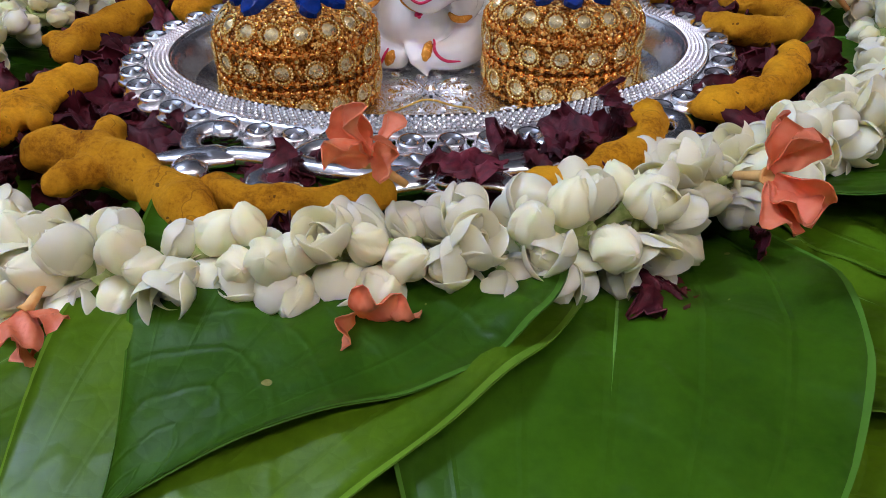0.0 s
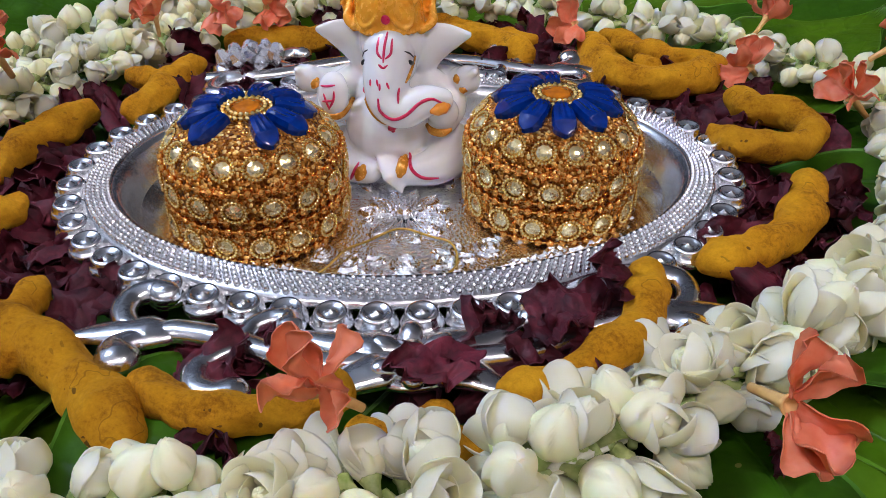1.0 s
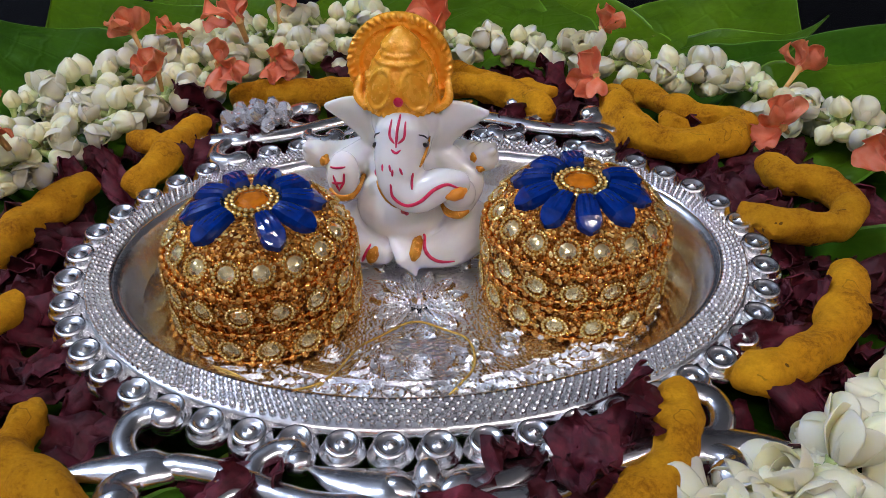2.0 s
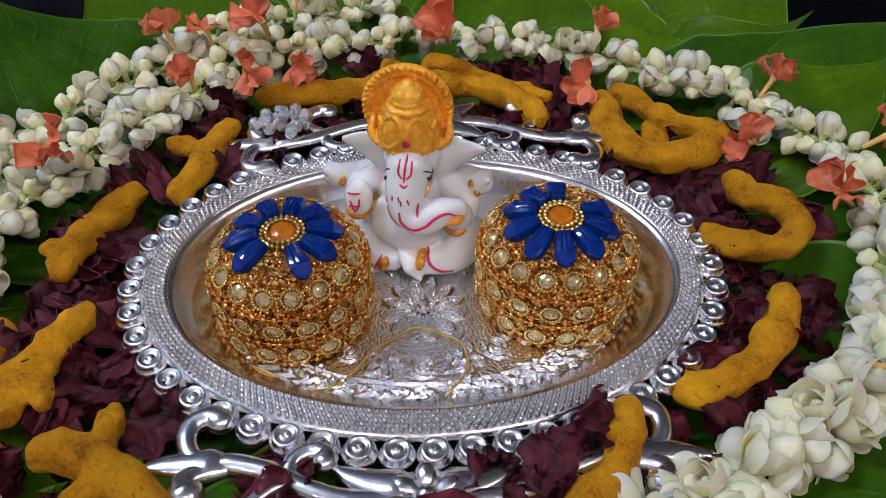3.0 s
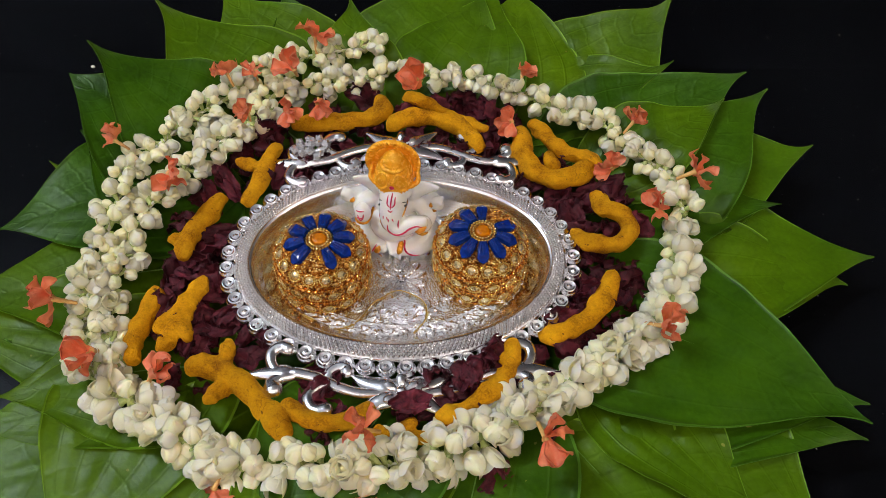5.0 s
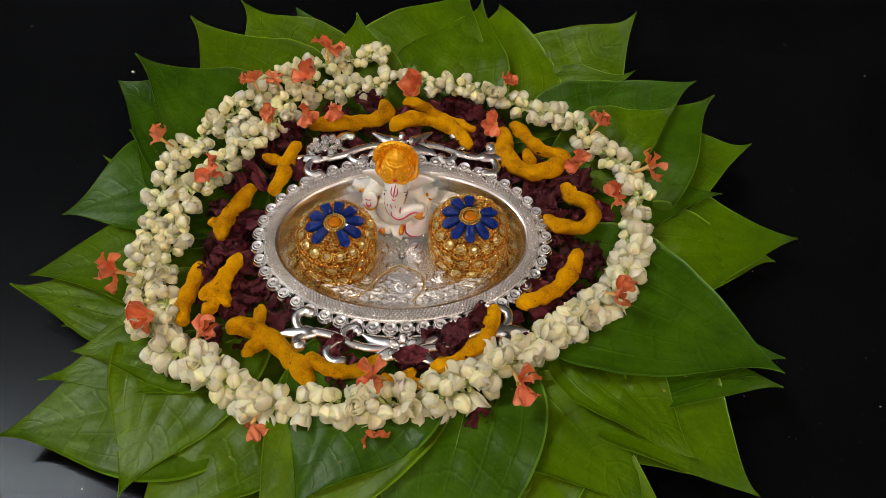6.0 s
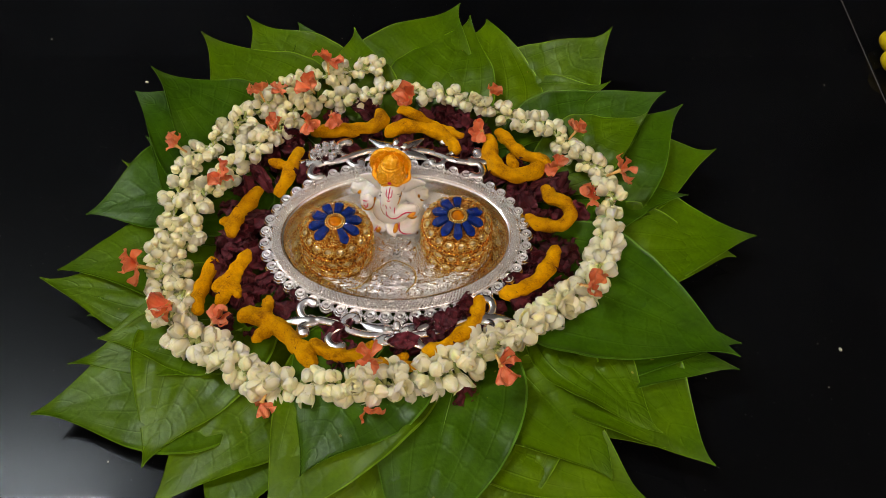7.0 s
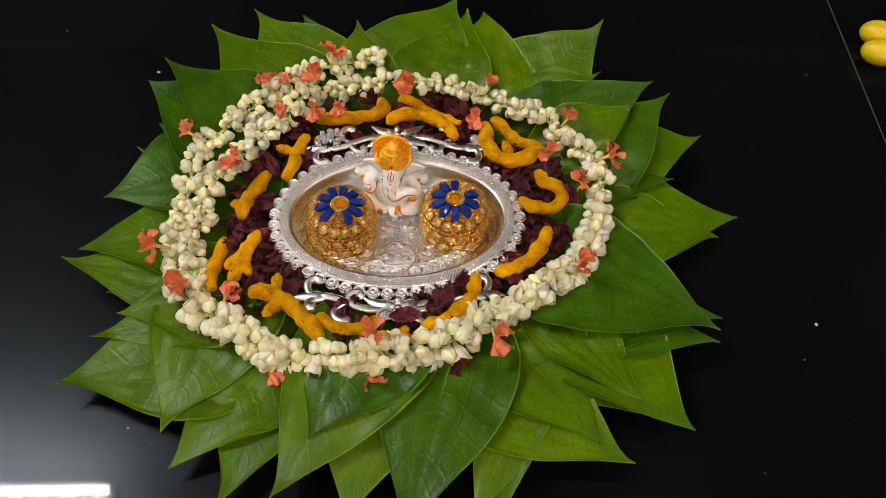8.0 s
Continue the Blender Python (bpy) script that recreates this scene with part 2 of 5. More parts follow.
def turmeric_mat():
    ma, nt, b = base_mat("turmeric", 0.85)
    co = coords(nt)
    n1, n2, n3 = noise_of(nt, co, 90, 4), noise_of(nt, co, 900, 8, 0.75), noise_of(nt, co, 230, 2)
    tone = math_of(nt, "ADD", math_of(nt, "MULTIPLY", n1, 0.55), math_of(nt, "MULTIPLY", n2, 0.45))
    col = ramp(nt, tone, [(0.36, (0.26, 0.085, 0.002)), (0.48, (0.60, 0.255, 0.005)), (0.64, (0.80, 0.39, 0.010))])
    pits = math_of(nt, "GREATER_THAN", n3, 0.71)
    line = math_of(nt, "LESS_THAN", math_of(nt, "ABSOLUTE", math_of(nt, "SUBTRACT", noise_of(nt, co, 75, 3), 0.5)), 0.007)
    crack = math_of(nt, "MULTIPLY", line, math_of(nt, "GREATER_THAN", noise_of(nt, co, 48, 1), 0.56))
    col = mix_of(nt, math_of(nt, "MULTIPLY", pits, 0.75), col, (0.05, 0.022, 0.008))
    col = mix_of(nt, math_of(nt, "MULTIPLY", crack, 0.4), col, (0.16, 0.06, 0.006))
    pits = math_of(nt, "MAXIMUM", pits, crack)
    hs = nt.nodes.new("ShaderNodeHueSaturation")
    nt.links.new(col, hs.inputs["Color"])
    nt.links.new(math_of(nt, "ADD", 0.85, math_of(nt, "MULTIPLY", random_of(nt), 0.3)), hs.inputs["Value"])
    nt.links.new(hs.outputs["Color"], b.inputs["Base Color"])
    h = math_of(nt, "SUBTRACT", math_of(nt, "ADD", n1, math_of(nt, "MULTIPLY", n2, 1.0)), math_of(nt, "MULTIPLY", pits, 0.8))
    bump_to(nt, b, h, 0.9, 0.0014)
    b.inputs["Specular IOR Level"].default_value = 0.13
    return ma


def gem_mat(name, colour, rough=0.05, transmission=0.3):
    ma, nt, b = base_mat(name, rough)
    co = coords(nt)
    n1 = noise_of(nt, co, 300, 2)
    nt.links.new(ramp(nt, n1, [(0.3, tuple(c * 0.6 for c in colour)), (0.7, colour)]), b.inputs["Base Color"])
    b.inputs["Transmission Weight"].default_value = transmission
    b.inputs["Coat Weight"].default_value = 0.6
    b.inputs["Coat Roughness"].default_value = 0.02
    return ma


LEAF_DARK = leaf_mat("betel_leaf_dark", (0.008, 0.044, 0.0014), (0.021, 0.090, 0.002))
LEAF_LIGHT = leaf_mat("betel_leaf_light", (0.020, 0.072, 0.0012), (0.050, 0.132, 0.002))
RIB = mottled("leaf_rib", (0.06, 0.16, 0.02), (0.12, 0.26, 0.05), 200, 0.4, bump=0.1)
GRANITE = granite_mat()
GROUT = mottled("grout", (0.03, 0.03, 0.03), (0.06, 0.058, 0.055), 200, 0.9)
SILVER = silver_mat("silver_polish", 0.18, 500, 0.18)
SILVER_PEBBLE = silver_mat("silver_beaded", 0.14, 500, 0.12)
SILVER_WELL = silver_mat("silver_smooth", 0.20, 420, 0.22)
SILVER_FLOOR = silver_mat("silver_embossed", 0.13, 900, 0.45, 1050)
GLITTER = glitter_mat()
def grit_mat():
    """Tiny gold beads, each of its own tone."""
    ma, nt, b = base_mat("gold_grit", 0.2, 1.0)
    isl = nt.nodes.new("ShaderNodeNewGeometry").outputs["Random Per Island"]
    nt.links.new(ramp(nt, isl, [(0.0, (0.50, 0.17, 0.02)), (0.45, (0.92, 0.42, 0.07)), (0.8, (1.0, 0.62, 0.16)), (1.0, (1.0, 0.88, 0.46))]), b.inputs["Base Color"])
    rough_from(nt, b, isl, 0.14, 0.34)
    return ma


GRIT = grit_mat()
GOLD = mottled("gold_bead", (0.98, 0.50, 0.07), (1.0, 0.66, 0.15), 400, 0.17, 1.0, 0.1, 0.0002)
COPPER = mottled("copper_gold_bead", (0.90, 0.36, 0.06), (1.0, 0.52, 0.12), 400, 0.19, 1.0, 0.15, 0.0003)
PALE_GOLD = mottled("pale_gold", (0.94, 0.62, 0.16), (1.0, 0.80, 0.34), 500, 0.19, 1.0, 0.1, 0.0002)
STONE = mottled("foiled_crystal", (0.90, 0.64, 0.26), (1.0, 0.90, 0.60), 330, 0.14, 0.9, 0.3, 0.0005, 1.5)
BLUE = gem_mat("blue_glass", (0.0008, 0.024, 0.19), 0.05, 0.0)
BLUE.node_tree.nodes["Principled BSDF"].inputs["Specular IOR Level"].default_value = 0.3
AMBER = gem_mat("amber_glass", (0.62, 0.18, 0.004), 0.1, 0.0)
TURMERIC = turmeric_mat()
JASMINE = mottled("jasmine_petal", (0.945, 0.885, 0.57), (0.97, 0.93, 0.68), 110, 0.40, 0, 0.15, 0.0005, 5, 0.02, 0.6, 0.20)
JASMINE_CREAM = mottled("jasmine_cream", (0.90, 0.83, 0.42), (0.93, 0.89, 0.64), 110, 0.42, 0, 0.18, 0.0005, 5, 0.03, 0.3, 0.16)
CALYX = mottled("jasmine_calyx", (0.22, 0.32, 0.06), (0.50, 0.55, 0.22), 200, 0.5, 0, 0.2, 0.0004, 4, 0.2)
ORANGE = mottled("orange_petal", (0.92, 0.17, 0.065), (0.98, 0.30, 0.16), 110, 0.5, 0, 0.35, 0.0007, 5, 0.06, 0.35, 0.22)
ORANGE_TUBE = mottled("orange_tube", (0.62, 0.30, 0.08), (0.80, 0.48, 0.16), 160, 0.5, 0, 0.2, 0.0005)
ROSE = mottled("dried_rose", (0.022, 0.003, 0.006), (0.125, 0.015, 0.025), 150, 0.6, 0, 0.6, 0.0010, 5, 0.35)
ROSE.node_tree.nodes["Principled BSDF"].inputs["Specular IOR Level"].default_value = 0.2
PORCELAIN = mottled("porcelain", (0.78, 0.775, 0.75), (0.86, 0.855, 0.83), 60, 0.14, 0, 0.05, 0.0003, 4, 0, 0.3)
CROWN = mottled("crown_gold_paint", (0.93, 0.34, 0.012), (1.0, 0.50, 0.04), 260, 0.26, 0.1, 0.5, 0.0014, 2)
RED = mottled("red_paint", (0.52, 0.008, 0.05), (0.66, 0.018, 0.09), 300, 0.3)
ORANGE_PAINT = mottled("orange_paint", (0.75, 0.24, 0.02), (0.85, 0.34, 0.03), 300, 0.35)
BLACK = mottled("black_paint", (0.008, 0.008, 0.01), (0.02, 0.02, 0.025), 300, 0.4)
GOLD_PAINT = mottled("orange_gold_paint", (0.55, 0.20, 0.01), (0.80, 0.36, 0.04), 300, 0.25, 0.3)
THREAD = mottled("gold_thread", (0.40, 0.22, 0.03), (0.66, 0.42, 0.08), 900, 0.45, 0.3)
LEMON = mottled("lemon_skin", (0.62, 0.42, 0.01), (0.75, 0.55, 0.02), 120, 0.45, 0, 0.4, 0.0008, 6)
WALL = mottled("wall_paint", (0.27, 0.268, 0.265), (0.31, 0.308, 0.305), 3, 0.9, 0, 0.1, 0.002, 20)
# one even tone for the north wall, darker than the other walls
DARK_WALL = mottled("dark_wall_tone", (0.035, 0.035, 0.038), (0.05, 0.05, 0.055), 3, 0.9, 0, 0.1, 0.002, 20)
CEILING = mottled("ceiling_paint", (0.70, 0.71, 0.72), (0.76, 0.77, 0.78), 3, 0.9, 0, 0.1, 0.002, 20)
STRING = mottled("white_string", (0.6, 0.6, 0.5), (0.75, 0.74, 0.62), 400, 0.8)

def glow_mat(name, colour, strength):
    ma, nt, b = base_mat(name, 0.3)
    b.inputs["Base Color"].default_value = (0.9, 0.9, 0.9, 1)
    b.inputs["Emission Color"].default_value = (*colour, 1)
    b.inputs["Emission Strength"].default_value = strength
    return ma


GLOW_A = glow_mat("tube_glow_cool", (0.66, 0.84, 1.0), TUBE_GLOW)
GLOW_FILL = glow_mat("fill_tube_glow_warm", (1.0, 0.94, 0.86), FILL_TUBE_GLOW)
gc, gnt, gb = base_mat("clear_crystal", 0.04, 0.55)
gb.inputs["Base Color"].default_value = (0.98, 0.98, 1.0, 1)
gb.inputs["Transmission Weight"].default_value = 0.5
gb.inputs["IOR"].default_value = 1.62
CRYSTAL = gc


# ---- room ----
floor = thing("floor", "polished black granite tile floor with thin pale joints", "floor", ROOM, kind="structure")
bed = moved(scaled((np.array([(x, y, z) for z in (-1, 1) for y in (-1, 1) for x in (-1, 1)], float), [(0, 2, 3, 1), (4, 5, 7, 6), (0, 1, 5, 4), (2, 6, 7, 3), (0, 4, 6, 2), (1, 3, 7, 5)]), (4.0, 4.0, 0.02)), pose(0, 0, -0.0208))


def block(sx, sy, sz, bevel):
    """A block with a chamfered top edge, its top at z = 0."""
    b = bevel
    rows = [(sx - b, sy - b, 0), (sx, sy, -b), (sx, sy, -sz)]
    V = [(a * x, c * y, z) for x, y, z in rows for a, c in ((-1, -1), (1, -1), (1, 1), (-1, 1))]
    F = [(0, 1, 2, 3), (11, 10, 9, 8)]
    for k in (0, 4):
        for i in range(4):
            j = (i + 1) % 4
            F.append((k + j, k + i, k + 4 + i, k + 4 + j))
    return V, F


part("grout_bed", make_mesh("grout_bed", *bed, smooth=False), GROUT, floor)
TILE = 0.8
tile_me = make_mesh("tile", *block(TILE / 2 - 0.0006, TILE * 0.75 - 0.0006, 0.01, 0.0006), smooth=False)
for i in range(-4, 5):
    for j in range(-3, 4):
        part("tile", tile_me, GRANITE, floor, m=pose(-0.044 + i * TILE, j * TILE * 1.5, 0, 0, 0, 0))


def slab(name, label, m, size, material, kind_word):
    V = np.array([(x, y, z) for z in (-1, 1) for y in (-1, 1) for x in (-1, 1)], float) * np.array(size) / 2
    F = [(0, 2, 3, 1), (4, 5, 7, 6), (0, 1, 5, 4), (2, 6, 7, 3), (0, 4, 6, 2), (1, 3, 7, 5)]
    return thing(name, label, kind_word, ROOM @ m, make_mesh(name, V, F, smooth=False), material, kind="structure")


WALL_H = 2.7
slab("wall_north", "dark wall beyond the floor", pose(0, 2.87, WALL_H / 2), (7.0, 0.15, WALL_H), DARK_WALL, "wall")
slab("wall_south", "pale painted wall", pose(0, -3.6, WALL_H / 2), (7.4, 0.15, WALL_H), WALL, "wall")
slab("wall_west", "pale painted wall", pose(-3.6, 0, WALL_H / 2), (0.15, 7.05, WALL_H), WALL, "wall")
slab("wall_east", "pale painted wall", pose(3.6, 0, WALL_H / 2), (0.15, 7.05, WALL_H), WALL, "wall")
slab("ceiling", "pale painted ceiling", pose(0, 0, WALL_H + 0.08), (7.5, 7.5, 0.15), CEILING, "ceiling")


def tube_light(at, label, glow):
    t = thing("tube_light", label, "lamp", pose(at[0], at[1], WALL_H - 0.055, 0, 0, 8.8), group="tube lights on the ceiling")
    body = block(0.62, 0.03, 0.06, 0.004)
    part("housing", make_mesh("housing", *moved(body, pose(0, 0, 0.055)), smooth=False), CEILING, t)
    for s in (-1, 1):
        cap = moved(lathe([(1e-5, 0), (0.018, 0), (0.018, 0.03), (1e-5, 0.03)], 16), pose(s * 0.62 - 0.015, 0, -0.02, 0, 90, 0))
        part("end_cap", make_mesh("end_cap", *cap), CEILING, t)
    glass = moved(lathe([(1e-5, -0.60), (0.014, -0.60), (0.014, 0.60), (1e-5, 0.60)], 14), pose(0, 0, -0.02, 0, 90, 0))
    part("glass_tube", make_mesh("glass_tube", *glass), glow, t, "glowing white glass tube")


tube_light(TUBE, "white tube light fixed to the ceiling, out of view", GLOW_A)
# unseen fill tubes, added to brighten fronts and make the metal sparkle
for spot in FILL_TUBES:
    tube_light(spot, "white tube light fixed to the ceiling, out of view", GLOW_FILL)


# ---- betel leaves ----
def blade_points(length, width, seed, bend, fold, tip_drop, nu=44, nv=21):
    """A heart-shaped blade from its stalk (x = 0) to its drawn-out tip (x = length)."""
    rnd = random.Random(seed)
    P = np.zeros((nu, nv, 3))
    lob = 0.10
    a1, a2 = rnd.uniform(-1, 1), rnd.uniform(0, 6)
    kink, hook = rnd.uniform(-0.1, 0.35), rnd.uniform(-0.22, 0.22)
    for i in range(nu):
        s = i / (nu - 1)
        if s < 0.30:
            w = math.sin((0.06 + 0.94 * s / 0.30) * math.pi / 2) ** 0.62
        else:
            k = (s - 0.30) / 0.70
            w = (1 - k ** 1.8) * (1 - 0.66 * k ** 2.4)
            w = max(w, 0.045 * (1 - k) + 0.006)
        for j in range(nv):
            q = 2 * j / (nv - 1) - 1
            y = q * w * width / 2
            x = s * length - lob * length * abs(q) ** 1.4 * max(0, 1 - s / 0.35) ** 1.2
            x += 0.012 * length * abs(q) * math.sin(a2 + 9 * s) * 0.4
            y += bend * width * 0.35 * s * s
            wave = 0.0030 * q * q * math.sin(7 * s * math.pi / 2 + a2 + (1.6 if q > 0 else 0)) * min(1, 3 * (1 - s) + 0.1)
            wave += 0.0008 * math.sin(12 * s + 4 * q + a2) * (1 - s)
            pad = math.sin(abs(q) * math.pi * 2.7) ** 2 * w * w
            quilt = 0.0014 * pad + 0.0010 * math.sin(40 * s - 5 * abs(q) + a2) * pad
            z = fold * abs(q) * w * width / 2 + wave + quilt - tip_drop * s ** 2.2 + 0.004 * math.sin(s * math.pi) * a1
            z += kink * max(0, s - 0.86) ** 2
            y += hook * max(0, s - 0.88) ** 2
            P[i, j] = (x, y, z)
    return P


def leaf(tip, base, z0, z1, width, light, seed, bend=0.0, fold=0.05, arch=0.006, label=""):
    d = Vector((tip[0] - base[0], tip[1] - base[1], 0))
    length = d.length
    P = blade_points(length, width, seed, bend, fold, 0.0)
    s = np.clip(P[:, :, 0] / length, 0, 1)
    P[:, :, 2] += (z1 - z0) * s ** 1.3 + arch * np.sin(s * math.pi)
    nu, nv = P.shape[:2]
    V, F = shell(P, 0.0005)
    me = make_mesh("blade", V, F)
    uv = me.uv_layers.new(name="UVMap")
    flat = np.array([((j / (nv - 1)), i / (nu - 1)) for i in range(nu) for j in range(nv)] * 2)
    ids = np.zeros(len(me.loops), int)
    me.loops.foreach_get("vertex_index", ids)
    uv.data.foreach_set("uv", flat[ids].ravel())
    tone = "bright yellow-green" if light else "dark green"
    t = thing("betel_leaf", label or f"glossy {tone} heart-shaped betel leaf in the leaf bed", "leaf",
              pose(base[0], base[1], z0, 0, 0, math.degrees(math.atan2(d.y, d.x))), group="betel leaves under the garland")
    part("blade", me, LEAF_LIGHT if light else LEAF_DARK, t)
    mid = P[:, nv // 2].copy()
    mid[:, 2] -= 0.0002
    part("midrib", make_mesh("midrib", *sweep(mid, np.linspace(0.0008, 0.0002, nu), 6)), RIB, t)
    return t


# tip, base, height at the base and tip, width, light tone, bend
LEAVES = [
    ((0.02, 0.10), (0.0, -0.03), 0.003, 0.004, 0.11, 0, 0), ((-0.10, 0.02), (0.02, 0.0), 0.004, 0.005, 0.11, 0, 0),
    ((0.11, 0.0), (-0.02, 0.01), 0.004, 0.005, 0.11, 1, 0), 
    ((-0.10, -0.09), (-0.01, 0.0), 0.006, 0.006, 0.11, 0, 0), ((0.10, -0.09), (0.01, 0.0), 0.006, 0.006, 0.11, 0, 0),
    ((0.10, 0.10), (0.01, 0.0), 0.006, 0.006, 0.11, 0, 0), ((-0.10, 0.11), (-0.01, 0.0), 0.006, 0.006, 0.11, 0, 0),
]
for k, (tip, base, z0, z1, w, light, bend) in enumerate(LEAVES):
    leaf(tip, base, z0, z1, w, light, k, bend)

# tip and its height, base, layer in the pile, width, light tone
RIM_LEAVES_BACK = [
    ((-0.167, 0.140, 0.052), (-0.073, 0.082), 2, 0.1, 1),
    ((-0.146, 0.185, 0.030), (-0.066, 0.109), 1, 0.09, 1),
    ((-0.109, 0.190, 0.030), (-0.056, 0.110), 0, 0.07, 0),
    ((-0.064, 0.181, 0.034), (-0.045, 0.101), 0, 0.062, 1),
    ((0.007, 0.230, 0.028), (-0.031, 0.103), 1, 0.11, 1),
    ((0.024, 0.215, 0.028), (0.000, 0.102), 2, 0.085, 1),
    ((0.036, 0.225, 0.024), (0.046, 0.109), 1, 0.085, 1),
    ((0.133, 0.199, 0.043), (0.055, 0.127), 0, 0.1, 1),
    ((0.132, 0.152, 0.036), (0.040, 0.128), 0, 0.07, 1),
]
RIM_LEAVES_RIGHT = [
    ((0.170, 0.144, 0.045), (0.071, 0.086), 2, 0.09, 0),
    ((0.184, 0.140, 0.035), (0.108, 0.050), 1, 0.075, 0),
    ((0.159, 0.122, 0.039), (0.091, 0.076), 3, 0.06, 1),
    ((0.210, 0.110, 0.027), (0.109, 0.073), 0, 0.085, 1),
    ((0.189, 0.069, 0.025), (0.074, 0.053), 2, 0.075, 0),
    ((0.235, 0.045, 0.022), (0.101, 0.027), 1, 0.1, 1),
    ((0.224, 0.028, 0.018), (0.109, 0.016), 0, 0.08, 1),
    ((0.217, -0.051, 0.032), (0.076, -0.004), 3.8, 0.1, 0),
    ((0.219, -0.044, 0.028), (0.084, -0.040), 2, 0.08, 0),
    ((0.219, -0.056, 0.024), (0.084, -0.057), 1, 0.06, 0),
]
RIM_LEAVES_FRONT = [
    ((0.199, -0.124, 0.022), (0.106, -0.032), 0, 0.09, 1),
    ((0.169, -0.110, 0.026), (0.098, -0.038), 3, 0.055, 1),
    ((0.172, -0.117, 0.022), (0.078, -0.061), 2, 0.05, 1),
    ((0.163, -0.150, 0.020), (0.049, -0.090), 1, 0.085, 1),
    ((0.147, -0.135, 0.024), (0.061, -0.051), 3, 0.095, 1),
    ((0.037, -0.212, 0.019), (0.052, -0.056), 3.6, 0.088, 0),
    ((-0.046, -0.198, 0.021), (0.013, -0.052), 4.4, 0.092, 1),
    ((-0.030, -0.162, 0.028), (0.006, -0.070), 6.6, 0.086, 0),
    ((-0.071, -0.204, 0.015), (-0.053, -0.075), 2, 0.08, 1),
    ((-0.003, -0.204, 0.012), (0.008, -0.074), 1, 0.08, 1),
    ((0.087, -0.191, 0.012), (0.085, -0.071), 1, 0.06, 1),
    ((0.074, -0.194, 0.015), (0.101, -0.077), 2, 0.05, 1),
]
RIM_LEAVES_LEFT = [
    ((-0.108, -0.187, 0.016), (-0.042, -0.075), 2.4, 0.085, 1),
    ((-0.118, -0.168, 0.018), (-0.099, -0.049), 3.2, 0.085, 1),
    ((-0.191, -0.146, 0.018), (-0.075, -0.092), 1, 0.1, 1),
    ((-0.181, -0.112, 0.020), (-0.082, -0.070), 2, 0.055, 1),
    ((-0.169, -0.097, 0.021), (-0.077, -0.060), 3, 0.08, 1),
    ((-0.186, -0.075, 0.014), (-0.079, -0.064), 0, 0.05, 0),
    ((-0.181, -0.069, 0.015), (-0.073, -0.067), 1, 0.045, 0),
    ((-0.219, -0.064, 0.022), (-0.095, -0.050), 1, 0.075, 1),
    ((-0.211, -0.050, 0.025), (-0.094, -0.002), 2, 0.09, 1),
    ((-0.211, -0.007, 0.021), (-0.106, 0.049), 3, 0.1, 0),
    ((-0.200, 0.035, 0.022), (-0.097, 0.030), 1, 0.06, 1),
    ((-0.188, 0.057, 0.030), (-0.102, 0.013), 2, 0.07, 0),
    ((-0.203, 0.085, 0.045), (-0.110, 0.049), 1, 0.085, 0),
    ((-0.187, 0.093, 0.058), (-0.095, 0.059), 2, 0.088, 0),
]
k = 100
rnd = random.Random(12)
for table in (RIM_LEAVES_BACK, RIM_LEAVES_RIGHT, RIM_LEAVES_FRONT, RIM_LEAVES_LEFT):
    for tip, base, layer, w, light in table:
        leaf(tip, base, 0.005 + 0.0032 * layer, tip[2], w, light, k, rnd.uniform(-0.10, 0.10))
        k += 1


# ---- silver tray ----
TRAY_M = pose(-0.0013, -0.0022, 0.0, 0, 0, 9.4)
FLOOR_Z, RIM_Z = 0.0240, 0.0380
A_IN, B_IN, A_OUT, B_OUT = 0.0733, 0.0482, 0.0810, 0.0560
tray = thing("silver_tray", "oval embossed silver tray with beaded rim and scrolled ends", "tray", TRAY_M)


def ridge(d, w):
    return np.exp(-(d / w) ** 2)


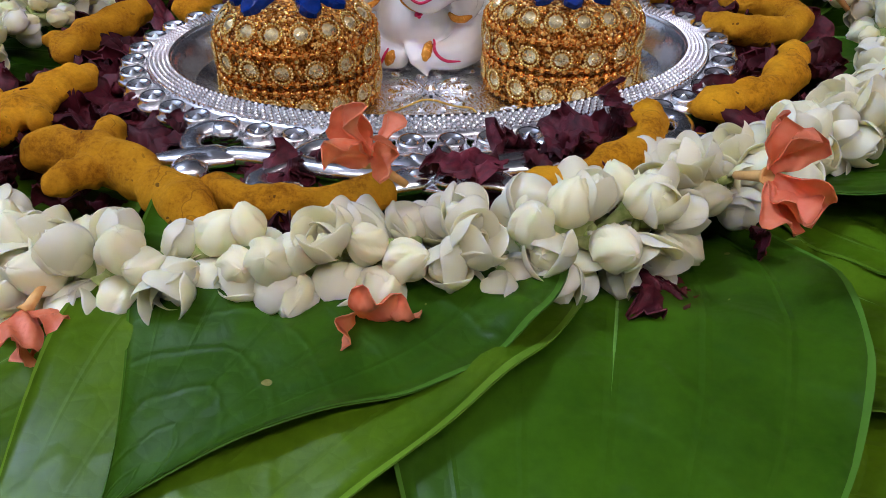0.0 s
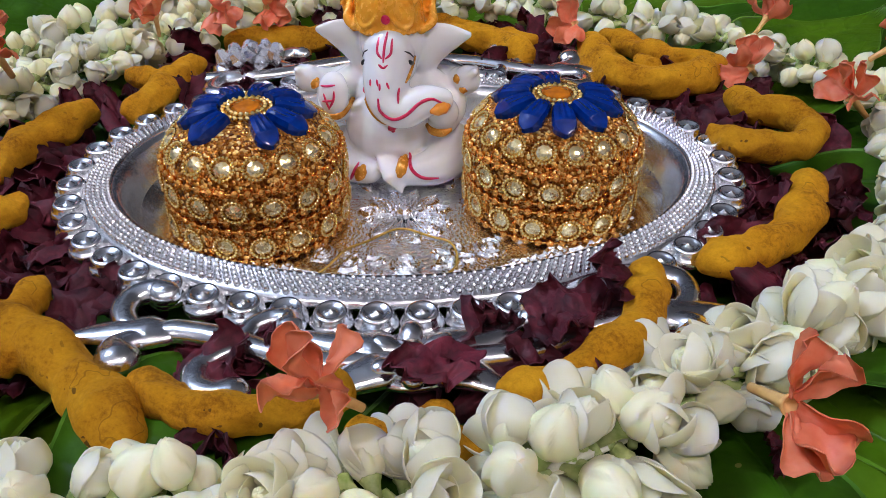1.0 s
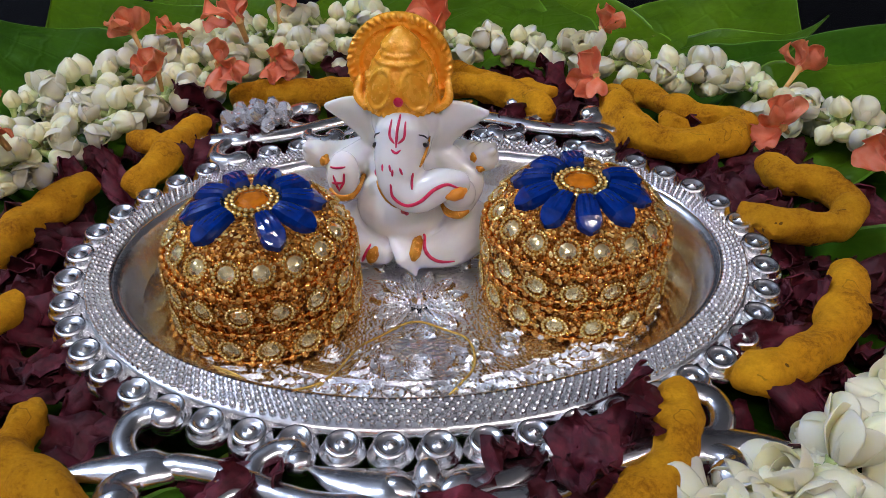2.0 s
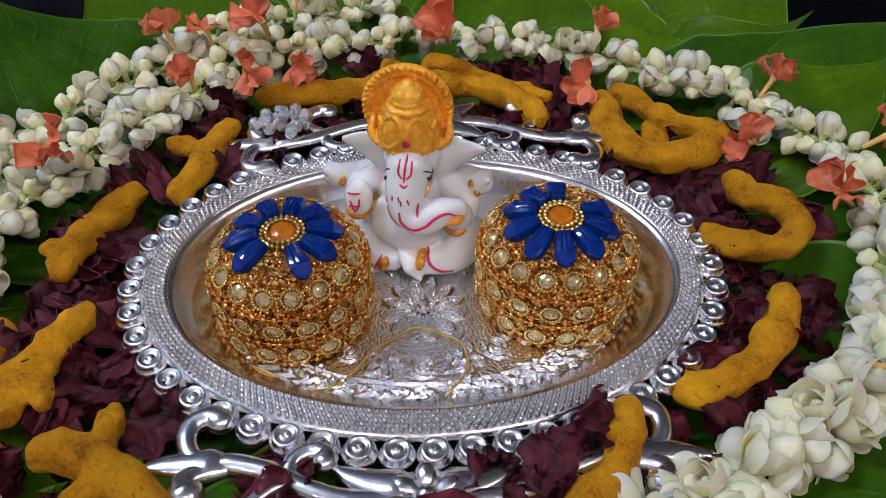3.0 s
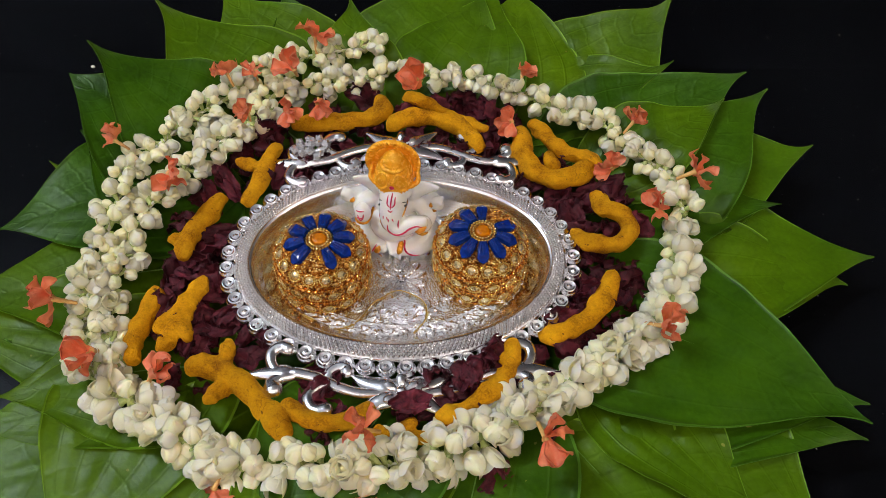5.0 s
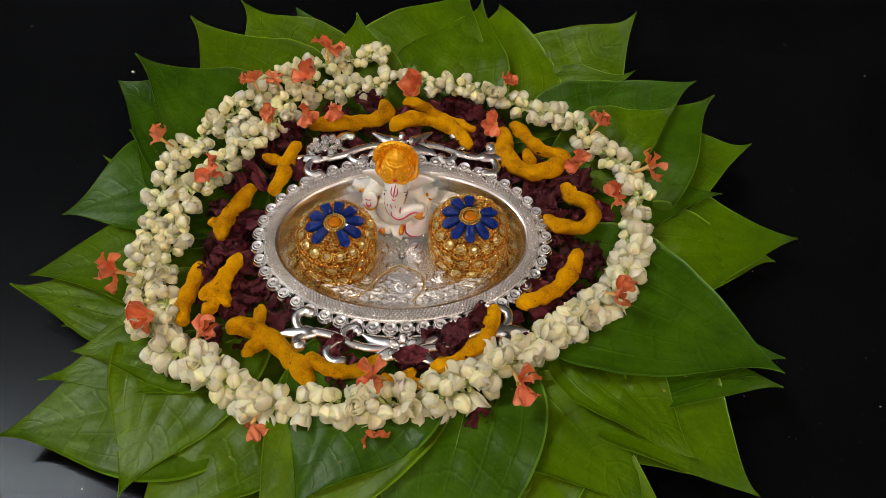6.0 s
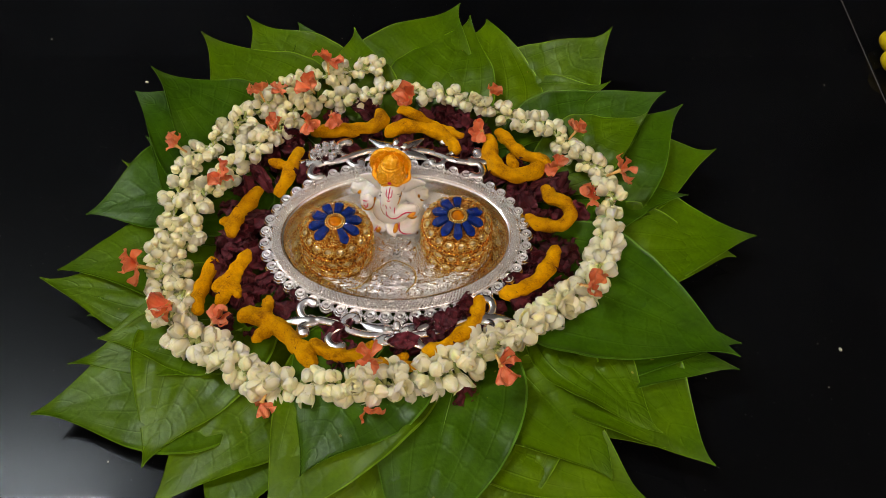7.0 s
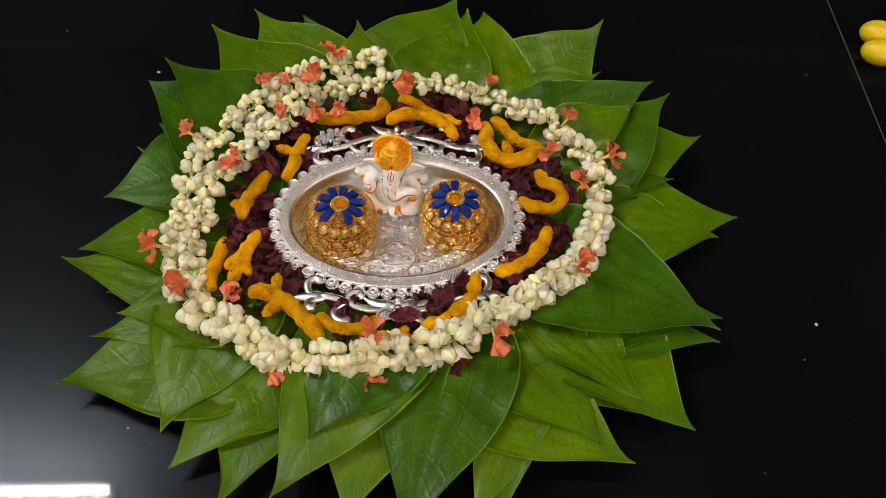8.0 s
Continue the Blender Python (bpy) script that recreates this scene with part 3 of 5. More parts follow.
def emboss(x, y):
    """Relief of the tray floor: a rayed flower at the middle, small flowers and scrolls round it, a chevron border."""
    edge = np.hypot(x / 0.0652, y / 0.0393)
    x, y = x + 0.0004, y + 0.0040
    r, th = np.hypot(x, y), np.arctan2(y, x)
    h = np.zeros_like(r)
    c = np.abs((th * 12 / TAU) % 1 - 0.5) * 2
    ray = np.clip(np.sin(math.pi * np.clip((r - 0.002) / 0.0105, 0, 1)), 0, 1)
    h += 0.0005 * ridge(c - 0.8 * ray, 0.22) * (r > 0.002) * (r < 0.0125) + 0.0006 * ridge(c, 0.12) * (r < 0.009)
    for ring, (n, rx, ry, size) in enumerate(((8, 0.030, 0.021, 0.0056), (14, 0.048, 0.031, 0.0048))):
        for k in range(n):
            a = (k + 0.5 * (ring == 0)) / n * TAU
            for da, spiral in ((0.0, False), (0.5 / n * TAU, True)):
                dx, dy = x - rx * math.cos(a + da), y - ry * math.sin(a + da)
                q, al = np.hypot(dx, dy), np.arctan2(dy, dx)
                if spiral:
                    h += 0.00042 * ridge((q / 0.0017 - al / TAU) % 1 - 0.5, 0.2) * (q < size * 0.72)
                else:
                    h += 0.00045 * ridge(q - size * (0.72 + 0.28 * np.cos(5 * al)), 0.0006) + 0.0005 * ridge(q, 0.0011)
    w = np.clip((edge - 0.80) / 0.03, 0, 1) * np.clip((0.97 - edge) / 0.03, 0, 1)
    th2 = np.arctan2(y / 0.0393, x / 0.0652)
    h += 0.00045 * ridge((th2 * 52 / TAU + np.abs(edge - 0.885) * 9) % 1 - 0.5, 0.18) * w
    h += 0.0004 * ridge(edge - 0.785, 0.008)
    return 2.3 * h * np.clip((0.99 - edge) / 0.06, 0, 1)


nr, nt_ = 150, 600
th = np.arange(nt_) / nt_ * TAU
P = []
for i in range(nr + 1):
    f = max(i / nr, 0.004)
    x, y = f * 0.0642 * np.cos(th), f * 0.0388 * np.sin(th)
    P.append(np.stack([x, y, FLOOR_Z + emboss(x, y)], 1))
part("dish", make_mesh("dish", *grid(np.array(P), wrap_v=True)), SILVER_FLOOR, tray, "embossed silver floor of flowers and scrolls")
P = P[-1:]
for f in np.linspace(0.06, 1, 16):
    a, b = 0.0642 + (A_IN - 0.0642) * f, 0.0388 + (B_IN - 0.0388) * f
    z = FLOOR_Z + (RIM_Z - FLOOR_Z) * (f * f * (3 - 2 * f)) ** 0.9
    P.append(np.stack([a * np.cos(th), b * np.sin(th), np.full(nt_, z)], 1))
part("well", make_mesh("well", *grid(np.array(P), wrap_v=True)), SILVER_WELL, tray, "smooth sloping silver side")

# rim band, then its underside back to the foot
prof = [(0.0, RIM_Z), (0.06, RIM_Z + 0.0010), (0.16, RIM_Z + 0.0004), (0.5, RIM_Z - 0.0002), (0.84, RIM_Z - 0.0006), (1.0, RIM_Z - 0.0014), (1.0, RIM_Z - 0.0032), (0.5, RIM_Z - 0.003), (0.0, RIM_Z - 0.0030), (-0.6, RIM_Z - 0.0075), (-2.0, FLOOR_Z - 0.0025)]
P = []
for f, z in prof:
    a, b = A_IN + (A_OUT - A_IN) * f, B_IN + (B_OUT - B_IN) * f
    P.append(np.stack([a * np.cos(th), b * np.sin(th), np.full(nt_, z)], 1))
part("rim", make_mesh("rim", *grid(np.array(P), wrap_v=True)), SILVER, tray)

# pebbled band
dot = lathe([(0.00080, -0.0002), (0.00076, 0.00050), (0.00048, 0.00100), (1e-5, 0.00120)], 9)
dots = []
for row in range(5):
    f = 0.13 + 0.62 * row / 4
    a, b = A_IN + (A_OUT - A_IN) * f, B_IN + (B_OUT - B_IN) * f
    n = 218
    for q in range(n):
        u = (q + 0.5 * (row % 2)) / n * TAU
        dots.append((a * math.cos(u), b * math.sin(u), RIM_Z + 0.0003 - 0.0009 * f))
Vd = np.concatenate([dot[0] + np.array(p) for p in dots])
Fd = [tuple(i + k * len(dot[0]) for i in f) for k in range(len(dots)) for f in dot[1]]
tagged(part("pebble_band", make_mesh("pebble_band", Vd, Fd), SILVER_PEBBLE, tray, "band of fine raised silver dots"), kind="stuff")

# beads round the edge, each a little dished stud
bead_me = make_mesh("bead", *lathe([(0.0043, -0.0036), (0.0047, -0.0028), (0.0046, -0.0018), (0.0041, -0.0012), (0.0037, -0.0010), (0.0036, 0.0002), (0.0031, 0.0009), (0.0025, 0.0006), (0.0017, -0.0001), (0.0008, 0.0006), (1e-5, 0.0012)], 20))


def ellipse_steps(a, b, n):
    t = np.linspace(0, TAU, 2001)
    s = np.concatenate([[0], np.cumsum(np.hypot(np.diff(a * np.cos(t)), np.diff(b * np.sin(t))))])
    return np.interp(np.arange(n) / n * s[-1], s, t)


for u in ellipse_steps(A_OUT + 0.003, B_OUT + 0.003, 49):
    part("bead", bead_me, SILVER, tray, m=pose((A_OUT + 0.0030) * math.cos(u), (B_OUT + 0.0030) * math.sin(u), RIM_Z - 0.0010, 0, 0, math.degrees(u)))
gem_me = make_mesh("centre_stud", *lathe([(0.0022, 0), (0.0020, 0.0012), (0.0010, 0.0022), (1e-5, 0.0024)], 10), smooth=False)
part("centre_stud", gem_me, SILVER, tray, m=pose(-0.0004, -0.0040, FLOOR_Z + 0.0006))


def lift(pts, z):
    return [(x, y, z) for x, y in pts]


def scroll_end(sign_y):
    """One scrolled end of the tray; sign_y -1 is the front."""
    Z = RIM_Z - 0.002
    for s in (-1, 1):
        def put(name, pts, r0, r1, flat=0.75):
            path = spline(lift([(s * x, sign_y * y) for x, y in pts], Z), 6)
            k = len(path)
            rad = 1.5 * np.interp(np.arange(k) / (k - 1), [0, 0.12, 0.6, 1], [r0 * 0.75, r0, (r0 + r1) / 2, r1])
            part(name, make_mesh(name, *sweep(path, rad, 12, flat)), SILVER, tray)
        put("scroll_arm", [(0.0500, 0.0606), (0.0458, 0.0607), (0.0366, 0.0633), (0.0273, 0.0679), (0.0183, 0.0707), (0.0094, 0.0711), (0.0041, 0.0708)], 0.0019, 0.0017)
        put("scroll_leaf", [(0.0490, 0.0611), (0.0567, 0.0606), (0.0638, 0.0609), (0.0690, 0.0617)], 0.0032, 0.0006, 0.5)
        put("scroll_hook", [(0.0505, 0.0604), (0.0560, 0.0585), (0.0585, 0.0540), (0.0578, 0.0495), (0.0540, 0.0474), (0.0508, 0.0486)], 0.0016, 0.0024)
        put("scroll_knob", [(0.0480, 0.0618), (0.0540, 0.0632), (0.0567, 0.0655), (0.0560, 0.0685)], 0.0015, 0.0031, 0.8)
        put("scroll_curl", [(0.0319, 0.0659), (0.0371, 0.0677), (0.0406, 0.0714), (0.0398, 0.0760), (0.0361, 0.0786), (0.0328, 0.0782)], 0.0014, 0.0024)
        put("inner_curl", [(0.0280, 0.0672), (0.0322, 0.0645), (0.0320, 0.0605), (0.0285, 0.0578), (0.0248, 0.0582), (0.0240, 0.0608)], 0.0013, 0.0022)
        put("leaf_lobe", [(0.0041, 0.0688), (0.0113, 0.0674), (0.0176, 0.0650), (0.0215, 0.0625)], 0.0036, 0.0006, 0.5)
        put("leaf_lobe", [(0.0041, 0.0728), (0.0102, 0.0754), (0.0145, 0.0784), (0.0187, 0.0813)], 0.0034, 0.0006, 0.5)
    # the flower at the middle
    for q in range(6):
        a = q * 60 + 30
        pet = scaled(ball(1, 12, 8), (0.0042, 0.0028, 0.0020))
        m = pose(0, sign_y * 0.0712, Z + 0.0008) @ pose(0, 0, 0, 0, 0, a) @ pose(0.0052, 0, 0, 0, -16, 0)
        part("flower_petal", make_mesh("flower_petal", *moved(pet, m)), SILVER, tray)
    part("flower_boss", make_mesh("flower_boss", *moved(scaled(ball(1, 14, 8), (0.003, 0.003, 0.0026)), pose(0, sign_y * 0.0712, Z + 0.0018))), SILVER, tray)
    pl = lathe([(1e-5, 0.0004), (0.0085, 0.0002), (0.0090, -0.0006), (0.0085, -0.0016), (1e-5, -0.0018)], 24)
    part("flower_back", make_mesh("flower_back", *moved(scaled(pl, (1.1, 0.9, 1)), pose(0, sign_y * 0.0712, Z))), SILVER, tray)


scroll_end(-1)
scroll_end(1)


# ---- beaded powder boxes ----
def powder_box(at, turn, label, missing):
    R = 0.0248
    t = thing("powder_box", label, "trinket box", pose(at[0], at[1], FLOOR_Z + 0.0006, 0, 0, turn) @ Matrix.Diagonal((0.885, 0.885, 0.86, 1)), group="beaded boxes on the tray")
    base = lathe([(1e-5, 0.0), (R - 0.003, 0.0), (R - 0.0012, 0.0008), (R, 0.0016), (R + 0.0002, 0.006), (R, 0.0118), (R - 0.001, 0.0124), (1e-5, 0.0124)], 72)
    part("body", make_mesh("body", *base), GLITTER, t)
    lid_prof = [(1e-5, 0.0128), (R - 0.001, 0.0128), (R, 0.0134), (R + 0.0002, 0.018), (R - 0.0002, 0.0225), (R - 0.0016, 0.0262), (R - 0.0048, 0.0300), (R - 0.0095, 0.0328), (R - 0.015, 0.0344), (0.004, 0.0350), (1e-5, 0.0351)]
    prof = spline([(r, z, 0) for r, z in lid_prof[3:]], 3)
    lid = part("lid", make_mesh("lid", *lathe(lid_prof[:3] + [(max(p[0], 1e-5), p[1]) for p in prof], 72)), GLITTER, t, "domed gold lid with a blue glass flower")
    small = box_bead_me
    for z, r, n, owner in ((0.0010, R + 0.0002, 46, t), (0.0112, R + 0.0005, 46, t), (0.0142, R + 0.0005, 46, lid), (0.0232, R + 0.0004, 46, lid)):
        for q in range(n):
            a = q / n * TAU
            part("bead", small, COPPER, owner, m=pose(r * math.cos(a), r * math.sin(a), z, 0, 0, math.degrees(a)))
        part("bead_wire", make_mesh("bead_wire", *ring_tube(r, 0.00040, z, 64, 5)), COPPER, owner)
    for name, owner, prof_pts, count, rs in (("body_grit", t, [(R + 0.0002, 0.0022), (R + 0.0002, 0.0100)], 1000, 5), ("lid_grit", lid, [(R + 0.0002, 0.0148), (R + 0.0002, 0.0215), (R - 0.0016, 0.0262), (R - 0.0048, 0.0300), (R - 0.0095, 0.0328), (0.006, 0.0347)], 2300, 6)):
        gr = random.Random(rs + int(turn))
        pp = np.array(prof_pts)
        cum = np.concatenate([[0], np.cumsum(np.hypot(*np.diff(pp, axis=0).T) * (pp[1:, 0] + pp[:-1, 0]))])
        grains = []
        for q in range(count):
            u, a = gr.uniform(0, cum[-1]), gr.uniform(0, TAU)
            r, z = np.interp(u, cum, pp[:, 0]), np.interp(u, cum, pp[:, 1])
            g = gr.uniform(0.00044, 0.00064)
            grains.append((r * math.cos(a), r * math.sin(a), z, g))
        Vg = np.concatenate([grain[0] * q[3] + np.array(q[:3]) for q in grains])
        Fg = [tuple(i + k * len(grain[0]) for i in fc) for k in range(len(grains)) for fc in grain[1]]
        tagged(part(name, make_mesh(name, Vg, Fg), GRIT, owner, "crust of tiny round gold beads"), kind="stuff")
    rows = ((0.0060, R + 0.0003, 16, 90.0, t, 0.0), (0.0181, R + 0.0003, 16, 90.0, lid, 0.4), (0.0283, R - 0.0034, 16, 47.0, lid, 0.1))
    for z, r, n, lean, owner, ph in rows:
        for q in range(n):
            a = (q + ph) / n * 360
            m = pose(0, 0, 0, 0, 0, a) @ pose(r, 0, z, 0, lean, 0)
            st = part("crystal_stud", stud_me, STONE, owner, m=m)
            tagged(part("bead_ring", stud_ring_me, PALE_GOLD, st if owner is t else owner, m=None if owner is t else m), kind="stuff")
    # a dark blue scalloped ring at the bottom of the box
    foot = [(0.0195 + 0.0016 * abs(math.sin(q * math.pi / 4)), q) for q in range(96)]
    P = np.array([[(k * r * math.cos(q / 96 * TAU), k * r * math.sin(q / 96 * TAU), z) for k, z in ((0.7, -0.0006), (1.0, -0.0006), (1.04, 0.0002), (1.0, 0.0012), (0.7, 0.0012))] for r, q in foot])
    part("foot_ring", make_mesh("foot_ring", *grid(P, True, True), smooth=False), BLUE, t, "dark blue scalloped ring at the box bottom")
    for q in range(10):
        if q == missing:
            continue
        a = q * 36
        m = pose(0, 0, 0, 0, 0, a) @ pose(0.0118, 0, 0.0346, 0, 15, 0)
        part("glass_petal", petal_gem_me, BLUE, lid, "deep blue glass petal" if q == 0 else "", m=m)
    part("amber_stone", amber_me, AMBER, lid, "oval amber glass stone", m=pose(0, 0, 0.0352))
    for r, z, n in ((0.0051, 0.0364, 20), (0.0067, 0.0359, 24)):
        for q in range(n):
            a = q / n * TAU
            part("bead", tiny_bead_me, PALE_GOLD if r < 0.006 else GOLD, lid, m=pose(r * math.cos(a), r * math.sin(a), z))
    return t


grain = ball(1.0, 7, 5)
box_bead_me = make_mesh("bead", *scaled(ball(1, 8, 6), (0.00122, 0.00126, 0.00126)))
tiny_bead_me = make_mesh("bead", *ball(0.00088, 8, 6))
stud_me = make_mesh("crystal_stud", *lathe([(0.0027, 0.0), (0.0026, 0.0007), (0.0022, 0.0011), (0.0013, 0.0016), (0.0006, 0.0018), (1e-5, 0.0018)], 9), smooth=False)
ring_beads = []
for q in range(20):
    a = q / 20 * TAU
    ring_beads.append(moved(ball(0.00056, 7, 5), pose(0.0032 * math.cos(a), 0.0032 * math.sin(a), 0.0010)))
stud_ring_me = make_mesh("bead_ring", *merge(*ring_beads))
# a long fluted bar, wider outwards, its outer end cut to a flat sloping facet
rows = []
for i in range(10):
    s = i / 9
    w = 0.0035 * float(np.interp(s, [0, 0.3, 0.7, 0.86, 1], [0.62, 0.88, 1.0, 0.80, 0.12]))
    hgt = 0.0029 * float(np.interp(s, [0, 0.15, 0.66, 1], [0.7, 0.95, 1.0, 0.22]))
    x = -0.0046 + 0.0120 * s
    rows.append([(x, -w, -0.001), (x, -w, 0.0006)] + [(x, w * q, hgt * (0.93 - 0.16 * q * q + (0.07 if k % 2 else -0.05) * min(1, 3 * max(0, 0.72 - s)))) for k, q in enumerate((-0.86, -0.5, -0.22, 0, 0.22, 0.5, 0.86))] + [(x, w, 0.0006), (x, w, -0.001)])
Vp, Fp = grid(np.array(rows), flip=True)
Fp += [tuple(range(11)), tuple(range(109, 98, -1))]
petal_gem_me = make_mesh("glass_petal", Vp, Fp, smooth=False)
amber_me = make_mesh("amber_stone", *scaled(lathe([(0.0044, -0.0004), (0.0044, 0.0006), (0.0036, 0.0017), (0.0022, 0.0022), (1e-5, 0.0022)], 12), (1.0, 0.95, 1)), smooth=False)

powder_box((-0.0385, -0.010), 18, "round gold beaded powder box with a blue glass flower lid", 7)
powder_box((0.0365, 0.006), -10, "round gold beaded powder box with a blue glass flower lid", 2)


# ---- figurine ----
def fused(name, pieces, voxel, rounds):
    """Overlapping pieces melted into one smooth skin."""
    ob = new(name, make_mesh(name, *merge(*pieces)))
    rm = ob.modifiers.new("fuse", "REMESH")
    rm.mode, rm.voxel_size, rm.use_smooth_shade = "VOXEL", voxel, True
    sm = ob.modifiers.new("soften", "SMOOTH")
    sm.factor, sm.iterations = 0.5, rounds
    dg = bpy.context.evaluated_depsgraph_get()
    me = ob.evaluated_get(dg).to_mesh()
    V = np.zeros(len(me.vertices) * 3)
    me.vertices.foreach_get("co", V)
    F = [tuple(p.vertices) for p in me.polygons]
    bpy.data.objects.remove(ob)
    return V.reshape(-1, 3), F


def figurine(at, turn):
    body, gold, marks, slots = [], [], [], []

    def blob(x, y, z, sx, sy, sz, rx=0, ry=0, rz=0, into=body):
        into.append(moved(scaled(ball(1, 24, 16), (sx, sy, sz)), pose(x, y, z, rx, ry, rz)))

    def limb(pts, radii, n=14, flat=1.0, into=body):
        p = spline(pts, 6)
        into.append(sweep(p, np.interp(np.linspace(0, 1, len(p)), np.linspace(0, 1, len(radii)), radii), n, flat))

    # seat, belly, chest, folded legs, the cloth end between them
    blob(0, 0.001, 0.004, 0.018, 0.013, 0.005)
    blob(-0.0005, -0.0045, 0.0140, 0.0122, 0.0112, 0.0108)
    blob(0, 0.000, 0.0235, 0.0105, 0.0085, 0.0075)
    limb([(-0.006, -0.003, 0.007), (-0.0150, -0.006, 0.006), (-0.0125, -0.012, 0.0052), (-0.0045, -0.0145, 0.0045)], [0.006, 0.0066, 0.0052, 0.0036])
    limb([(0.006, -0.003, 0.008), (0.0165, -0.005, 0.0085), (0.0135, -0.012, 0.0062), (0.0050, -0.0150, 0.0048)], [0.0065, 0.0074, 0.0056, 0.0036])
    limb([(0.000, -0.0140, 0.0085), (0.0028, -0.0165, 0.0050), (0.0045, -0.0185, 0.0012)], [0.0034, 0.0044, 0.0010], 12, 0.55)
    # four arms: raised palm, hand under the trunk's end, two hands behind with fluted fingers
    limb([(-0.010, 0.000, 0.026), (-0.0165, -0.002, 0.0215), (-0.0148, -0.008, 0.0200)], [0.0042, 0.0043, 0.0042])
    blob(-0.0144, -0.0100, 0.0254, 0.0042, 0.0032, 0.0060, -15)
    limb([(0.010, 0.000, 0.026), (0.0165, -0.002, 0.0205), (0.0148, -0.0085, 0.0180)], [0.0042, 0.0043, 0.0042])
    blob(0.0150, -0.0095, 0.0212, 0.0043, 0.0040, 0.0044)
    for s, z in ((-1, 0.0250), (1, 0.0268)):
        out = 0.0236 if s < 0 else 0.0206
        limb([(s * 0.009, 0.004, 0.025), (s * 0.017, 0.004, z - 0.0025), (s * (out - 0.002), 0.001, z - 0.001)], [0.0042, 0.0040, 0.0038])
        blob(s * out, -0.0005, z, 0.0038, 0.0034, 0.0040)
        for k in range(4):
            limb([(s * out, -0.002 + 0.0012 * k, z + 0.0010), (s * (out + 0.0022), -0.0030 + 0.0016 * k, z + 0.0034 - 0.0004 * k)], [0.0014, 0.0012], 8)
    # head, cheeks, trunk
    blob(0.0006, -0.0010, 0.0372, 0.0088, 0.0085, 0.0088)
    blob(0.0006, -0.0052, 0.0325, 0.0070, 0.0062, 0.0062)
    limb([(0.0006, -0.0070, 0.0370), (0.0003, -0.0108, 0.0312), (0.0012, -0.0135, 0.0258), (0.0052, -0.0148, 0.0238), (0.0105, -0.0140, 0.0262), (0.0150, -0.0122, 0.0260)], [0.0068, 0.0063, 0.0056, 0.0050, 0.0044, 0.0034], 18)
    for s in (-1, 1):
        Pe = np.zeros((16, 11, 3))
        for i in range(16):
            u = i / 15
            for j in range(11):
                v = j / 10
                top = 0.0412 + 0.0016 * math.sin(u * math.pi) - 0.0012 * u
                low = 0.0250 + 0.0140 * max(0.0, (u - 0.24) / 0.76) ** 0.55
                Pe[i, j] = (0.0006 + s * (0.0060 + 0.0150 * u), 0.0005 - 0.0026 * math.sin(math.pi * v) * (1 - u) - 0.001 * u, low + (top - low) * v)
        body.append(shell(Pe if s < 0 else Pe[:, ::-1], 0.0020))
    # crown: dome, knob, paisleys and beads, with the halo disc and its twisted rim behind
    def dome(deg, z, r, lean=0):
        return pose(-0.0002, 0.0002, z) @ pose(0, 0, 0, 0, 0, deg) @ pose(0, -r, 0, 90 - lean, 0, 0)

    gold.append(moved(lathe([(1e-5, -0.001), (0.0086, -0.001), (0.0094, 0.0010), (0.0091, 0.0030), (0.0086, 0.0070), (0.0074, 0.0106), (0.0058, 0.0130), (0.0046, 0.0140), (0.0050, 0.0152), (0.0042, 0.0164), (0.0026, 0.0180), (0.0010, 0.0194), (1e-5, 0.0196)], 40), pose(-0.0002, 0.0002, 0.0412)))
    halo = pose(-0.0012, 0.0042, 0.0492, 84, 0, 0)
    gold.append(moved(lathe([(1e-5, -0.0014), (0.0122, -0.0014), (0.0132, -0.0004), (0.0132, 0.0010), (0.0124, 0.0017), (0.0110, 0.0012), (0.0104, 0.0005), (0.0030, 0.0004), (1e-5, 0.0004)], 48), halo))
    for q in range(44):
        a = q / 44 * 360
        gold.append(moved(scaled(ball(1, 8, 6), (0.0013, 0.00045, 0.0007)), halo @ pose(0, 0, 0, 0, 0, a) @ pose(0.0123, 0, 0.0015, 0, 0, 28)))
    gold.append(moved(ring_tube(0.0103, 0.0007, 0, 44, 6), halo @ pose(0, 0, 0.0008)))
    for s in (-1, 1):
        m = dome(s * 30, 0.0478, 0.0082, 14)
        gold.append(moved(scaled(ball(1, 16, 10), (0.0026, 0.0042, 0.0011)), m @ pose(0, 0, 0, 0, 0, s * 14)))
        gold.append(moved(scaled(ring_tube(0.0032, 0.00045, 0, 28, 6), (1.0, 1.5, 1)), m @ pose(0, 0, 0.0004, 0, 0, s * 14)))
        for k in range(9):
            gold.append(moved(ball(0.00055 + 0.0002 * (k % 2), 8, 6), dome(s * (58 + 5 * (k % 3)), 0.0438 + 0.0008 * k, 0.0086)))
        for k in range(4):
            gold.append(moved(ball(0.0006, 8, 6), dome(s * (14 + 10 * k), 0.0525 - 0.0004 * k, 0.0068, 14)))
        limb([(s * 0.0088 - 0.0002, -0.0034, 0.0410), (s * 0.0112, -0.001, 0.0430), (s * 0.0110, 0.002, 0.0465)], [0.0009, 0.0014, 0.0008], 10, 1.0, gold)
    for k, w in enumerate((1.0, 0.6)):
        pts = [dome(-9 * w, 0.0450, 0.0088).translation, dome(-8 * w, 0.0475, 0.0084).translation, dome(0, 0.0505 - 0.001 * k, 0.0076).translation, dome(8 * w, 0.0475, 0.0084).translation, dome(9 * w, 0.0450, 0.0088).translation]
        limb([tuple(p) for p in pts], [0.0005, 0.0006, 0.0006, 0.0006, 0.0005], 8, 1.0, gold)
